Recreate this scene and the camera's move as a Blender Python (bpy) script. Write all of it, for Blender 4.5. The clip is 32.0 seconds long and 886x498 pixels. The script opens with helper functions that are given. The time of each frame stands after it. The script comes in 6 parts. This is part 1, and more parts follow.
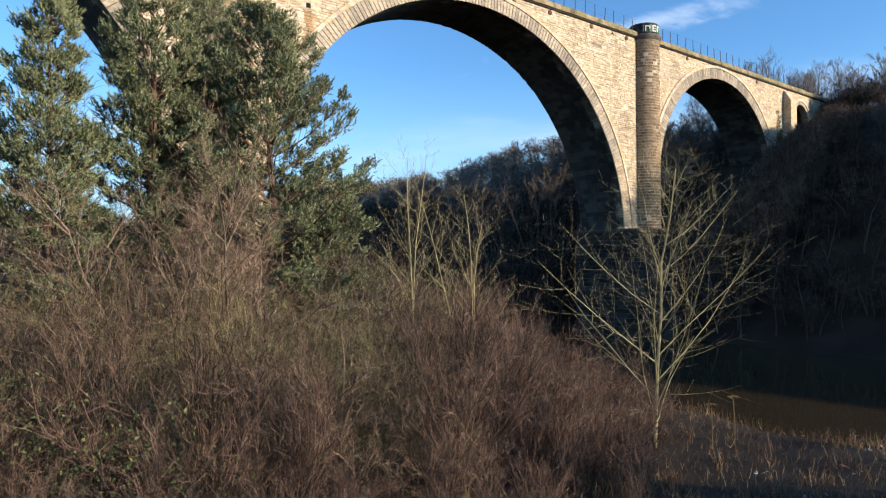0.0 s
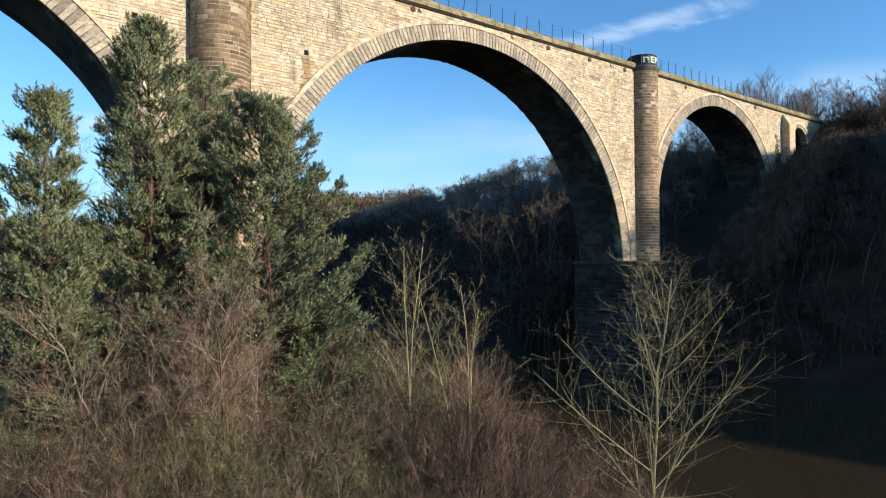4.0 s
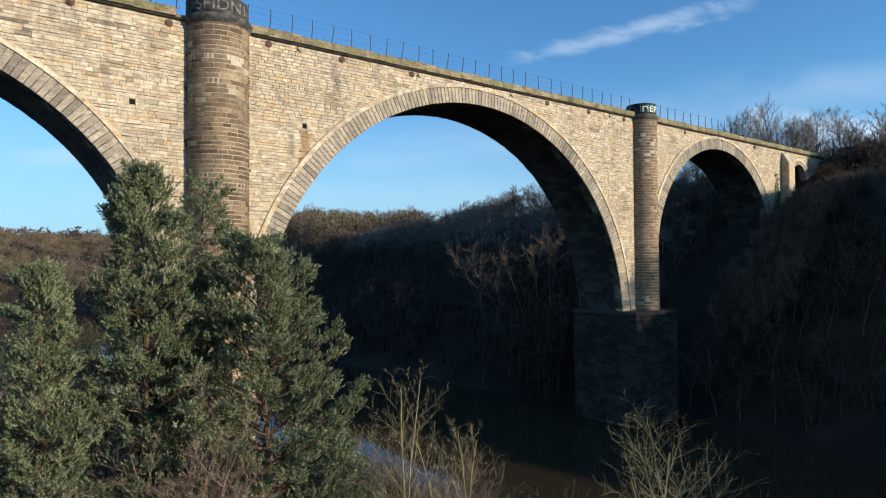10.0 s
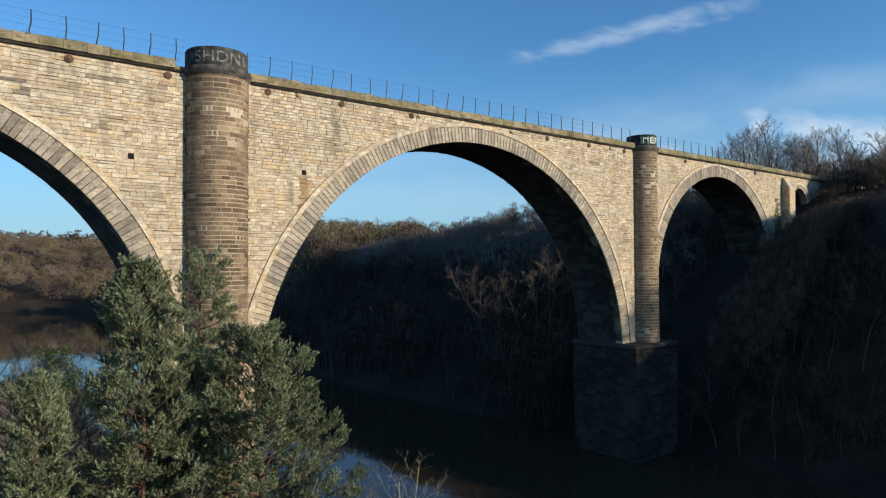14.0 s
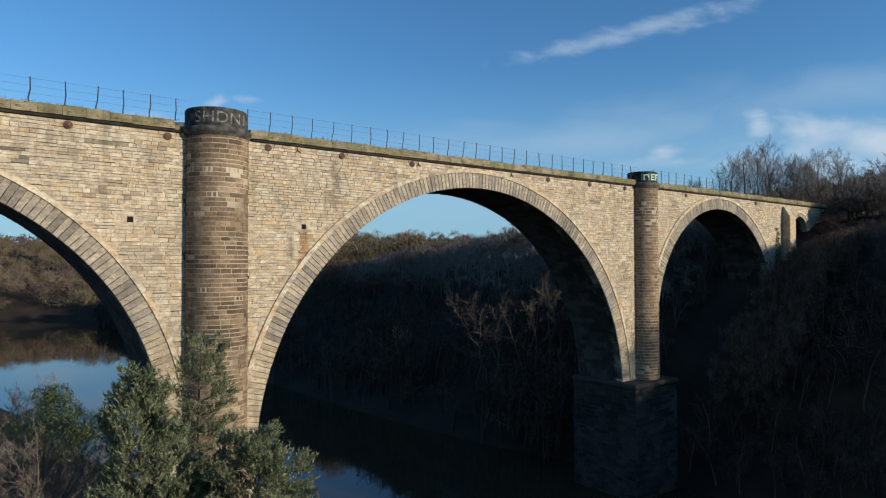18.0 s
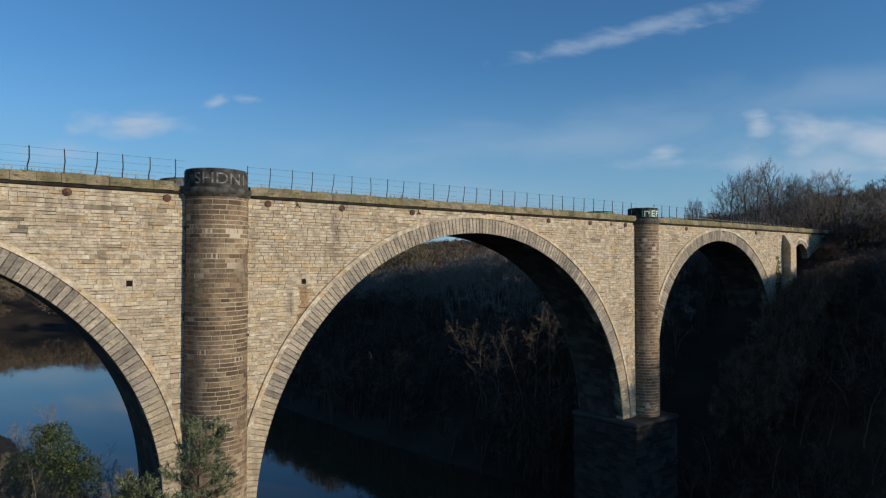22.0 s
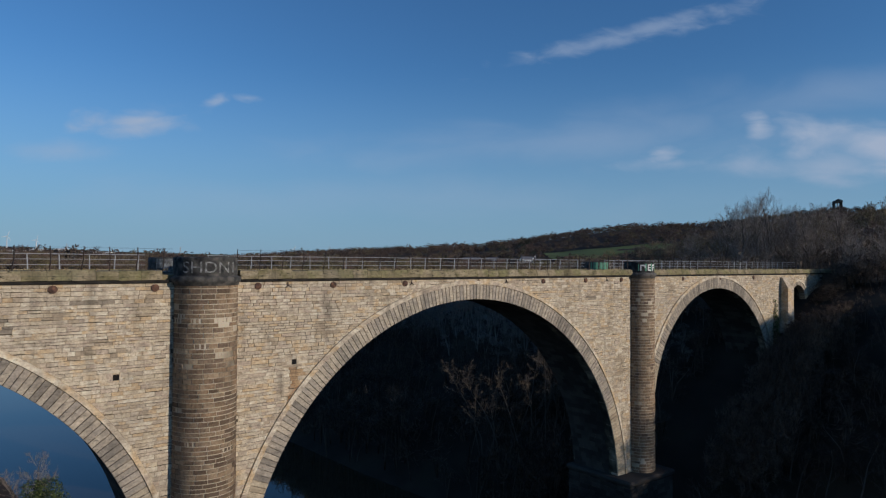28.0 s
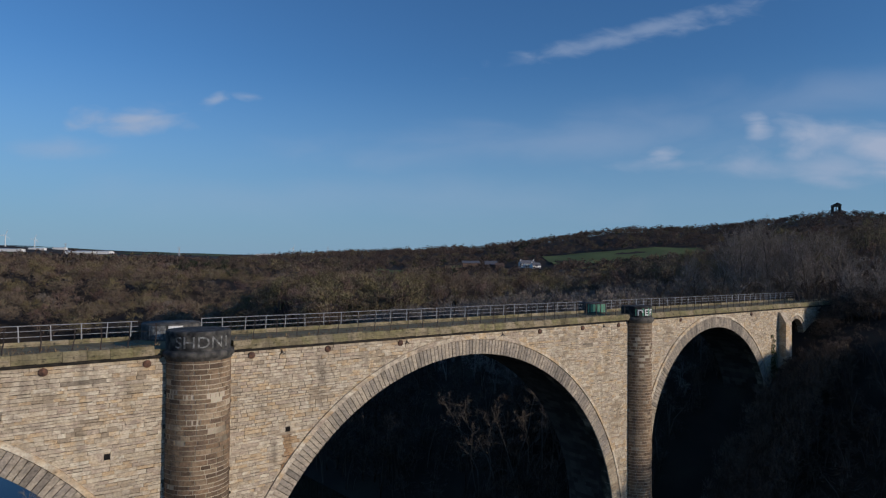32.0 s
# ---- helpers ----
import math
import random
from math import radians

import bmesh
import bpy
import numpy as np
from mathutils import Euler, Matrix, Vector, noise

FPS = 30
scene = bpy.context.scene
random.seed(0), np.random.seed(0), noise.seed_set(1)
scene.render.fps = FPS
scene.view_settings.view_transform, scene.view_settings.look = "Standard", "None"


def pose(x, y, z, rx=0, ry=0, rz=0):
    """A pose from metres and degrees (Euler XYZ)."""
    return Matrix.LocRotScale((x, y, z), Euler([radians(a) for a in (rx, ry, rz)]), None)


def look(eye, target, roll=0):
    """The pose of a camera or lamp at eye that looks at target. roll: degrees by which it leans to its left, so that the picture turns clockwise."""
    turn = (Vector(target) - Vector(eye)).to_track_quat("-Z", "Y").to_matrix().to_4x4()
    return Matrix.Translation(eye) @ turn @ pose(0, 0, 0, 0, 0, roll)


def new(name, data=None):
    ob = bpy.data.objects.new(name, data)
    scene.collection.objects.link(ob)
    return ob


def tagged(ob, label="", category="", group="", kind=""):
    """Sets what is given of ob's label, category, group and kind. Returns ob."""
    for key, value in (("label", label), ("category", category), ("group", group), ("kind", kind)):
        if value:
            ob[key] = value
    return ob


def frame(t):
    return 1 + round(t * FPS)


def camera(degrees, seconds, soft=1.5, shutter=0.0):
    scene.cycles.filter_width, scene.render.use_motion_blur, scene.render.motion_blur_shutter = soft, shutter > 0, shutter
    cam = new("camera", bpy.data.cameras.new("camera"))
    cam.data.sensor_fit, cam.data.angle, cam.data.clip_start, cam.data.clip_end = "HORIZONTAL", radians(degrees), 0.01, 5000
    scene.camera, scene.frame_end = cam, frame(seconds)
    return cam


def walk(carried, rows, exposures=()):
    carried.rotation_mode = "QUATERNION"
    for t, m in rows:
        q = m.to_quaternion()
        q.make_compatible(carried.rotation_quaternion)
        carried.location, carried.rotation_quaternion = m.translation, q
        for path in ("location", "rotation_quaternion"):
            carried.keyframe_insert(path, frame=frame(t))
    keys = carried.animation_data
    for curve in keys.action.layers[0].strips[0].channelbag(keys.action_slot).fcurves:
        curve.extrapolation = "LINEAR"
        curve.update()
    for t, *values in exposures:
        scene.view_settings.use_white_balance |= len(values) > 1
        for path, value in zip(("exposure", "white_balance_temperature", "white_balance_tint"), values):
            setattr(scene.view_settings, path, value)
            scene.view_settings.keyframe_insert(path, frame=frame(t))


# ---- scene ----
cam = camera(68.11, 32.0, 1.25)
TILT, LEAN, TURN = 1.021, 0.222, -38.139
START = (-40.788, -51.946, 10.500)
# seconds, metres right, ahead and up from the first eye, then yaw, pitch and roll
ROWS = [
    (0, 0.000, 0.000, 0.000, 0.000, 0.000, -0.00),
    (0.5, 0.004, 0.011, 0.469, -0.013, -0.006, 0.01),
    (1, 0.033, 0.023, 0.934, 0.006, 0.019, 0.03),
    (1.5, 0.037, 0.034, 1.435, -0.039, -0.000, 0.04),
    (2, 0.070, 0.040, 1.915, -0.013, 0.026, 0.08),
    (2.5, 0.095, 0.040, 2.438, -0.013, 0.032, 0.07),
    (3, 0.121, 0.023, 2.962, -0.026, 0.052, 0.09),
    (3.5, 0.139, 0.000, 3.482, -0.019, 0.078, 0.08),
    (5.5, 0.146, -0.023, 5.492, 0.013, 0.207, 0.22),
    (6, 0.146, -0.034, 6.019, 0.000, 0.227, 0.23),
    (6.5, 0.154, -0.023, 6.586, 0.000, 0.233, 0.21),
    (7, 0.190, -0.017, 7.146, 0.000, 0.246, 0.23),
    (7.5, 0.209, -0.006, 7.703, 0.013, 0.246, 0.19),
    (8, 0.220, 0.017, 8.230, 0.000, 0.253, 0.21),
    (8.5, 0.238, 0.040, 8.757, 0.006, 0.266, 0.21),
    (9, 0.249, 0.056, 9.277, -0.000, 0.279, 0.17),
    (9.5, 0.260, 0.079, 9.749, -0.006, 0.292, 0.19),
    (10, 0.286, 0.102, 10.222, -0.000, 0.292, 0.18),
    (10.5, 0.304, 0.130, 10.705, 0.000, 0.285, 0.16),
    (11, 0.329, 0.153, 11.184, 0.026, 0.292, 0.15),
    (11.5, 0.322, 0.186, 11.664, 0.013, 0.292, 0.16),
    (12, 0.333, 0.215, 12.151, 0.013, 0.285, 0.15),
    (12.5, 0.329, 0.220, 12.675, 0.006, 0.279, 0.14),
    (13, 0.340, 0.220, 13.216, 0.013, 0.272, 0.12),
    (13.5, 0.348, 0.237, 13.780, 0.013, 0.272, 0.09),
    (14, 0.348, 0.232, 14.366, 0.006, 0.266, 0.04),
    (14.5, 0.337, 0.226, 14.944, -0.000, 0.266, 0.02),
    (16.5, 0.297, 0.345, 17.379, -0.032, 0.253, -0.13),
    (17, 0.293, 0.362, 17.961, -0.039, 0.253, -0.14),
    (17.5, 0.282, 0.384, 18.558, -0.045, 0.246, -0.16),
    (18, 0.267, 0.418, 19.144, -0.045, 0.259, -0.16),
    (18.5, 0.253, 0.435, 19.744, -0.045, 0.246, -0.18),
    (19, 0.242, 0.463, 20.337, -0.045, 0.240, -0.19),
    (19.5, 0.227, 0.503, 20.930, -0.052, 0.233, -0.17),
    (20, 0.231, 0.525, 21.516, -0.052, 0.233, -0.21),
    (20.5, 0.216, 0.520, 22.094, -0.045, 0.246, -0.22),
    (21, 0.176, 0.514, 22.673, -0.065, 0.253, -0.20),
    (21.5, 0.194, 0.531, 23.281, -0.065, 0.253, -0.22),
    (22, 0.216, 0.554, 23.885, -0.058, 0.259, -0.23),
    (22.5, 0.249, 0.576, 24.503, -0.052, 0.246, -0.25),
    (23, 0.275, 0.610, 25.104, -0.058, 0.253, -0.25),
    (23.5, 0.293, 0.661, 25.657, -0.058, 0.266, -0.26),
    (24, 0.351, 0.723, 26.250, -0.065, 0.246, -0.29),
    (24.5, 0.428, 0.813, 26.839, -0.078, 0.233, -0.39),
    (25, 0.483, 0.864, 27.432, -0.078, 0.207, -0.45),
    (25.5, 0.505, 0.898, 28.000, -0.091, 0.214, -0.47),
    (27.5, 0.740, 1.039, 30.262, -0.078, 0.272, -0.54),
    (28, 0.794, 1.101, 30.782, -0.097, 0.279, -0.53),
    (28.5, 0.857, 1.158, 31.386, -0.117, 0.285, -0.53),
    (29, 0.915, 1.214, 32.041, -0.130, 0.272, -0.57),
    (29.5, 0.981, 1.226, 32.711, -0.136, 0.285, -0.59),
    (30, 1.014, 1.243, 33.425, -0.149, 0.285, -0.63),
    (30.5, 1.014, 1.271, 34.172, -0.156, 0.285, -0.66),
    (31, 1.003, 1.322, 34.945, -0.169, 0.272, -0.69),
    (31.5, 1.003, 1.395, 35.735, -0.181, 0.259, -0.72),
    (32, 1.029, 1.491, 36.537, -0.188, 0.233, -0.77),
]
EXPOSURES = [(0.0, 1.0, 6400, 13), (3.5, 0.9, 6250, 10), (6.0, 0.77, 6150, 8), (9.0, 0.6, 6100, 8), (13.0, 0.4, 6100, 8), (19.0, 0.08, 6090, 8), (25.0, -0.33, 5860, 11), (32.0, -0.44, 5780, 16)]
walk(cam, [(t, pose(*START, TILT, LEAN, TURN) @ pose(x, y, z, 90 + pitch, roll, yaw)) for t, x, y, z, yaw, pitch, roll in ROWS], EXPOSURES)

# ---------------------------------------------------------------- light
SKY_STRENGTH, SKY_TINT, CLOUD, HAZE = 0.112, (0.72, 1.03, 1.22, 1), (4.3, 5.0, 5.8, 1), (2.5, 3.95, 5.1, 1)
SUN_EL, SUN_TURN = 13.0, 28.0            # height of the sun; its turn from the bridge's face towards its far end
SUN_DIR = Vector((math.sin(radians(SUN_TURN)) * math.cos(radians(SUN_EL)), -math.cos(radians(SUN_TURN)) * math.cos(radians(SUN_EL)), math.sin(radians(SUN_EL))))
sun = new("sun", bpy.data.lights.new("sun", "SUN"))
sun.data.energy, sun.data.angle, sun.data.color = 4.2, radians(0.6), (1.0, 0.845, 0.645)
sun.matrix_world = look((SUN_DIR * 300)[:], (0, 0, 0))

world = bpy.data.worlds.new("sky")
scene.world = world
world.use_nodes = True
wn, wl = world.node_tree.nodes, world.node_tree.links
wn.clear()


def wnode(kind, **sets):
    n = wn.new(kind)
    for key, value in sets.items():
        n.inputs[key].default_value = value
    return n


sky = wn.new("ShaderNodeTexSky")
sky.sky_type, sky.sun_disc, sky.sun_elevation = "NISHITA", False, radians(SUN_EL)
sky.sun_rotation = math.atan2(SUN_DIR.x, SUN_DIR.y)
sky.altitude, sky.air_density, sky.dust_density, sky.ozone_density = 100, 1.0, 0.15, 3.0


def wmath(op, a, b=None, c=None):
    n = wn.new("ShaderNodeMath")
    n.operation = op
    for i, v in enumerate((a, b, c)):
        if v is None:
            continue
        if isinstance(v, (int, float)):
            n.inputs[i].default_value = v
        else:
            wl.new(v, n.inputs[i])
    return n.outputs[0]


def wdot(socket, v):
    n = wn.new("ShaderNodeVectorMath")
    n.operation = "DOT_PRODUCT"
    wl.new(socket, n.inputs[0])
    n.inputs[1].default_value = v
    return n.outputs["Value"]


# thin clouds and an old vapour trail, by bearing and height above the horizon
way = wn.new("ShaderNodeTexCoord").outputs["Generated"]
ahead = radians(-TURN)
fwd = wmath("MAXIMUM", wdot(way, (math.sin(ahead), math.cos(ahead), 0)), 0.05)
su = wmath("DIVIDE", wdot(way, (math.cos(ahead), -math.sin(ahead), 0)), fwd)
sv = wmath("DIVIDE", wdot(way, (0, 0, 1)), fwd)
uv = wn.new("ShaderNodeCombineXYZ")
wl.new(su, uv.inputs[0]), wl.new(sv, uv.inputs[1])
cover = None
CLOUDS = [(0.295, 0.358, 0.27, 0.019, 14.5, 0.46, 16), (0.375, 0.377, 0.14, 0.022, 14, 0.44, 20), (0.66, 0.185, 0.2, 0.05, -4, 1.3, 7), (0.6, 0.15, 0.34, 0.035, -2, 0.7, 8), (0.485, 0.215, 0.035, 0.03, 25, 0.95, 14), (0.335, 0.172, 0.05, 0.02, 0, 0.8, 14), (0.35, 0.155, 0.1, 0.015, 0, 0.5, 12),
          (-0.47, 0.216, 0.11, 0.026, 3, 1.0, 12), (-0.345, 0.247, 0.03, 0.012, 25, 0.6, 18), (-0.3, 0.253, 0.03, 0.009, 0, 0.5, 18), (-0.57, 0.17, 0.1, 0.025, 0, 0.4, 10),
          (0.2, 0.19, 0.6, 0.05, 4, 0.3, 5), (0.6, 0.27, 0.5, 0.05, 8, 0.25, 4), (-0.05, 0.1, 0.9, 0.05, 0, 0.2, 4)]
for cu, cv, a, b, turn, dense, grain in CLOUDS:
    place = wn.new("ShaderNodeMapping")
    place.vector_type = "TEXTURE"
    place.inputs["Location"].default_value = (cu, cv, 0)
    place.inputs["Rotation"].default_value = (0, 0, radians(turn))
    place.inputs["Scale"].default_value = (a, b, 1)
    wl.new(uv.outputs[0], place.inputs[0])
    length = wn.new("ShaderNodeVectorMath")
    length.operation = "LENGTH"
    wl.new(place.outputs[0], length.inputs[0])
    puff = wn.new("ShaderNodeTexNoise")
    puff.inputs["Scale"].default_value, puff.inputs["Detail"].default_value, puff.inputs["Distortion"].default_value = grain, 6, 0.4
    stretch = wn.new("ShaderNodeMapping")
    stretch.inputs["Rotation"].default_value = (0, 0, radians(-turn))
    stretch.inputs["Scale"].default_value = (1, 2.6, 1)
    wl.new(uv.outputs[0], stretch.inputs[0])
    wl.new(stretch.outputs[0], puff.inputs["Vector"])
    edge = wmath("ADD", wmath("SUBTRACT", 1.0, length.outputs["Value"]), wmath("MULTIPLY_ADD", puff.outputs["Fac"], 2.2, -1.1))
    soft = wn.new("ShaderNodeMapRange")
    soft.interpolation_type = "SMOOTHSTEP"
    soft.inputs["From Min"].default_value, soft.inputs["From Max"].default_value, soft.inputs["To Max"].default_value = 0.0, 1.3, dense
    wl.new(edge, soft.inputs["Value"])
    cover = soft.outputs[0] if cover is None else wmath("MAXIMUM", cover, soft.outputs[0])
tint = wn.new("ShaderNodeMix")
tint.data_type, tint.blend_type = "RGBA", "MULTIPLY"
tint.inputs["Factor"].default_value = 1.0
tint.inputs["B"].default_value = SKY_TINT
wl.new(sky.outputs[0], tint.inputs["A"])
clouds = wn.new("ShaderNodeMix")
clouds.data_type = "RGBA"
wl.new(cover, clouds.inputs["Factor"])
haze = wn.new("ShaderNodeMix")
haze.data_type = "RGBA"
low = wn.new("ShaderNodeMapRange")
low.interpolation_type = "SMOOTHSTEP"
low.inputs["From Min"].default_value, low.inputs["From Max"].default_value = 0.3, -0.02
low.inputs["To Min"].default_value, low.inputs["To Max"].default_value = 0.0, 0.85
wl.new(wdot(way, (0, 0, 1)), low.inputs["Value"])
wl.new(low.outputs[0], haze.inputs["Factor"])
wl.new(tint.outputs["Result"], haze.inputs["A"])
haze.inputs["B"].default_value = HAZE
wl.new(haze.outputs["Result"], clouds.inputs["A"])
clouds.inputs["B"].default_value = CLOUD
back = wnode("ShaderNodeBackground", Strength=SKY_STRENGTH)
wout = wn.new("ShaderNodeOutputWorld")
wl.new(clouds.outputs["Result"], back.inputs["Color"])
wl.new(back.outputs[0], wout.inputs["Surface"])


# ---------------------------------------------------------------- materials
def material(name, colours, scale=3.0, rough=0.9, bump=0.0, bump_scale=30.0, by_object=0.0, by_island=0.0, fine=0.25, metal=0.0, stretch=(1, 1, 1)):
    """Colour ramp over a coarse noise, a finer noise on top, brightness that differs from piece to piece."""
    m = bpy.data.materials.new(name)
    m.use_nodes = True
    n, l = m.node_tree.nodes, m.node_tree.links
    bsdf = n["Principled BSDF"]
    bsdf.inputs["Roughness"].default_value = rough
    bsdf.inputs["Metallic"].default_value = metal
    bsdf.inputs["Specular IOR Level"].default_value = 0.25
    geo = n.new("ShaderNodeNewGeometry")
    mapping = n.new("ShaderNodeMapping")
    mapping.inputs["Scale"].default_value = stretch
    l.new(geo.outputs["Position"], mapping.inputs["Vector"])
    coarse = n.new("ShaderNodeTexNoise")
    coarse.inputs["Scale"].default_value, coarse.inputs["Detail"].default_value = scale, 4
    l.new(mapping.outputs[0], coarse.inputs["Vector"])
    ramp = n.new("ShaderNodeValToRGB")
    e = ramp.color_ramp.elements
    while len(e) < len(colours):
        e.new(0.5)
    for i, c in enumerate(colours):
        e[i].position = 0.3 + 0.4 * i / max(1, len(colours) - 1)
        e[i].color = (*c, 1)
    value = coarse.outputs["Fac"]
    spread = None
    for amount, socket in ((by_object, "object"), (by_island, "island")):
        if amount:
            src = n.new("ShaderNodeObjectInfo").outputs["Random"] if socket == "object" else geo.outputs["Random Per Island"]
            mul = n.new("ShaderNodeMath")
            mul.operation = "MULTIPLY_ADD"
            mul.inputs[1].default_value, mul.inputs[2].default_value = amount, -amount / 2
            l.new(src, mul.inputs[0])
            add = n.new("ShaderNodeMath")
            l.new(value, add.inputs[0])
            l.new(mul.outputs[0], add.inputs[1])
            value, spread = add.outputs[0], src
    l.new(value, ramp.inputs["Fac"])
    small = n.new("ShaderNodeTexNoise")
    small.inputs["Scale"].default_value, small.inputs["Detail"].default_value = bump_scale, 6
    l.new(mapping.outputs[0], small.inputs["Vector"])
    mix = n.new("ShaderNodeMix")
    mix.data_type, mix.blend_type = "RGBA", "OVERLAY"
    mix.inputs["Factor"].default_value = fine
    l.new(ramp.outputs["Color"], mix.inputs["A"])
    l.new(small.outputs["Color"], mix.inputs["B"])
    l.new(mix.outputs["Result"], bsdf.inputs["Base Color"])
    if bump:
        b = n.new("ShaderNodeBump")
        b.inputs["Strength"].default_value, b.inputs["Distance"].default_value = bump, 0.03
        l.new(small.outputs["Fac"], b.inputs["Height"])
        l.new(b.outputs[0], bsdf.inputs["Normal"])
    return m


def masonry_material(name, colours, single=False, spread=1.0, stain=0.55, dark=(0.09, 0.075, 0.055)):
    """Cut stone: a tone for every block, grain, weather stains running down, pitted relief."""
    m = bpy.data.materials.new(name)
    m.use_nodes = True
    n, l = m.node_tree.nodes, m.node_tree.links
    bsdf = n["Principled BSDF"]
    bsdf.inputs["Roughness"].default_value, bsdf.inputs["Specular IOR Level"].default_value = 0.93, 0.2
    geo = n.new("ShaderNodeNewGeometry")
    rand = n.new("ShaderNodeObjectInfo").outputs["Random"] if single else geo.outputs["Random Per Island"]

    def noise_of(scale, detail, stretch=(1, 1, 1)):
        mp = n.new("ShaderNodeMapping")
        mp.inputs["Scale"].default_value = stretch
        l.new(geo.outputs["Position"], mp.inputs["Vector"])
        t = n.new("ShaderNodeTexNoise")
        t.inputs["Scale"].default_value, t.inputs["Detail"].default_value = scale, detail
        l.new(mp.outputs[0], t.inputs["Vector"])
        return t.outputs["Fac"]

    def blend(kind, fac, a, b):
        x = n.new("ShaderNodeMix")
        x.data_type, x.blend_type = "RGBA", kind
        for key, v in (("Factor", fac), ("A", a), ("B", b)):
            if isinstance(v, (float, int)):
                x.inputs[key].default_value = v
            elif isinstance(v, tuple):
                x.inputs[key].default_value = (*v, 1)
            else:
                l.new(v, x.inputs[key])
        return x.outputs["Result"]

    def ranged(v, a, b, c=0.0, d=1.0):
        r = n.new("ShaderNodeMapRange")
        for key, q in (("From Min", a), ("From Max", b), ("To Min", c), ("To Max", d)):
            r.inputs[key].default_value = q
        l.new(v, r.inputs["Value"])
        return r.outputs[0]

    add = n.new("ShaderNodeMath")
    add.operation = "MULTIPLY_ADD"
    l.new(rand, add.inputs[0])
    add.inputs[1].default_value = spread
    l.new(ranged(noise_of(0.22, 5), 0.3, 0.7, (1 - spread) / 2 - 0.38, (1 - spread) / 2 + 0.38), add.inputs[2])
    ramp = n.new("ShaderNodeValToRGB")
    e = ramp.color_ramp.elements
    while len(e) < len(colours):
        e.new(0.5)
    for i, c in enumerate(colours):
        e[i].position, e[i].color = i / (len(colours) - 1), (*c, 1)
    l.new(add.outputs[0], ramp.inputs["Fac"])
    fine = noise_of(7, 8)
    col = blend("OVERLAY", 0.6, ramp.outputs["Color"], fine)
    col = blend("OVERLAY", 0.5, col, noise_of(1.6, 6, (1, 1, 2.2)))
    streak = ranged(noise_of(0.9, 5, (1, 1, 0.22)), 0.56, 0.75, 0.0, stain)
    col = blend("MIX", streak, col, dark)
    pits = ranged(noise_of(2.6, 7, (1, 1, 3.0)), 0.6, 0.68, 0.0, stain)
    col = blend("MIX", pits, col, dark)
    weather = ranged(noise_of(0.13, 7, (1, 1, 0.8)), 0.52, 0.7, 0.0, stain * 0.5)
    col = blend("MIX", weather, col, tuple(0.55 * c + 0.06 for c in colours[0]))
    l.new(col, bsdf.inputs["Base Color"])
    b = n.new("ShaderNodeBump")
    b.inputs["Strength"].default_value, b.inputs["Distance"].default_value = 0.6, 0.04
    l.new(noise_of(6, 8), b.inputs["Height"])
    l.new(b.outputs[0], bsdf.inputs["Normal"])
    return m


BUFF = [(0.33, 0.262, 0.178), (0.43, 0.35, 0.235), (0.55, 0.468, 0.335), (0.38, 0.31, 0.225), (0.62, 0.54, 0.4), (0.48, 0.345, 0.195), (0.53, 0.44, 0.308), (0.41, 0.325, 0.24), (0.58, 0.5, 0.365), (0.35, 0.28, 0.192)]
STONE = masonry_material("sandstone", BUFF, spread=0.75, stain=0.6)
STONE_PART = masonry_material("sandstone_block", BUFF, True, 0.75, 0.6)
RUSTY_STONE = masonry_material("rust_stained_sandstone", [(0.2, 0.11, 0.05), (0.42, 0.3, 0.17), (0.3, 0.17, 0.08), (0.52, 0.43, 0.3)], spread=0.9, stain=0.8, dark=(0.06, 0.04, 0.025))
SOOTY_BLOCKS = masonry_material("soot_stained_sandstone", [(0.12, 0.105, 0.085), (0.3, 0.25, 0.18), (0.18, 0.15, 0.12)], spread=0.9, stain=0.8)
TURRET_STONE = masonry_material("turret_sandstone", [(0.11, 0.076, 0.05), (0.21, 0.145, 0.087), (0.27, 0.198, 0.124), (0.15, 0.105, 0.071), (0.25, 0.167, 0.098), (0.35, 0.268, 0.172)], spread=0.85, stain=0.6)
RING_STONE = masonry_material("weathered_voussoir", [(0.22, 0.19, 0.15), (0.32, 0.275, 0.21), (0.41, 0.345, 0.255), (0.29, 0.25, 0.2), (0.43, 0.36, 0.265)], True, stain=0.6, dark=(0.07, 0.063, 0.055))
PALE_VOUSSOIR = masonry_material("pale_voussoir", [(0.3, 0.24, 0.16), (0.42, 0.345, 0.235), (0.36, 0.3, 0.21), (0.46, 0.38, 0.26)], True, stain=0.35)
# valley-side twigs: the slope's shade is put into this dark colour
SHADE_TONE_TWIG = material("shade_darkened_twigs", [(0.032, 0.023, 0.017), (0.068, 0.05, 0.036), (0.115, 0.086, 0.062)], 0.2, 0.9, 0, 20, 0, 0.7)
LIGHT_MORTAR = material("lime_mortar", [(0.06, 0.048, 0.033), (0.4, 0.335, 0.235), (0.52, 0.445, 0.325)], 0.25, 0.95, 0.3, 12)
WORN_JOINT = material("worn_joint", [(0.02, 0.016, 0.011), (0.045, 0.036, 0.024), (0.12, 0.098, 0.066), (0.34, 0.28, 0.195)], 0.55, 0.95, 0.4, 20)
MORTAR = material("dark_joint", [(0.03, 0.024, 0.017), (0.095, 0.076, 0.054), (0.23, 0.185, 0.13)], 0.8, 0.95, 0.4, 20)
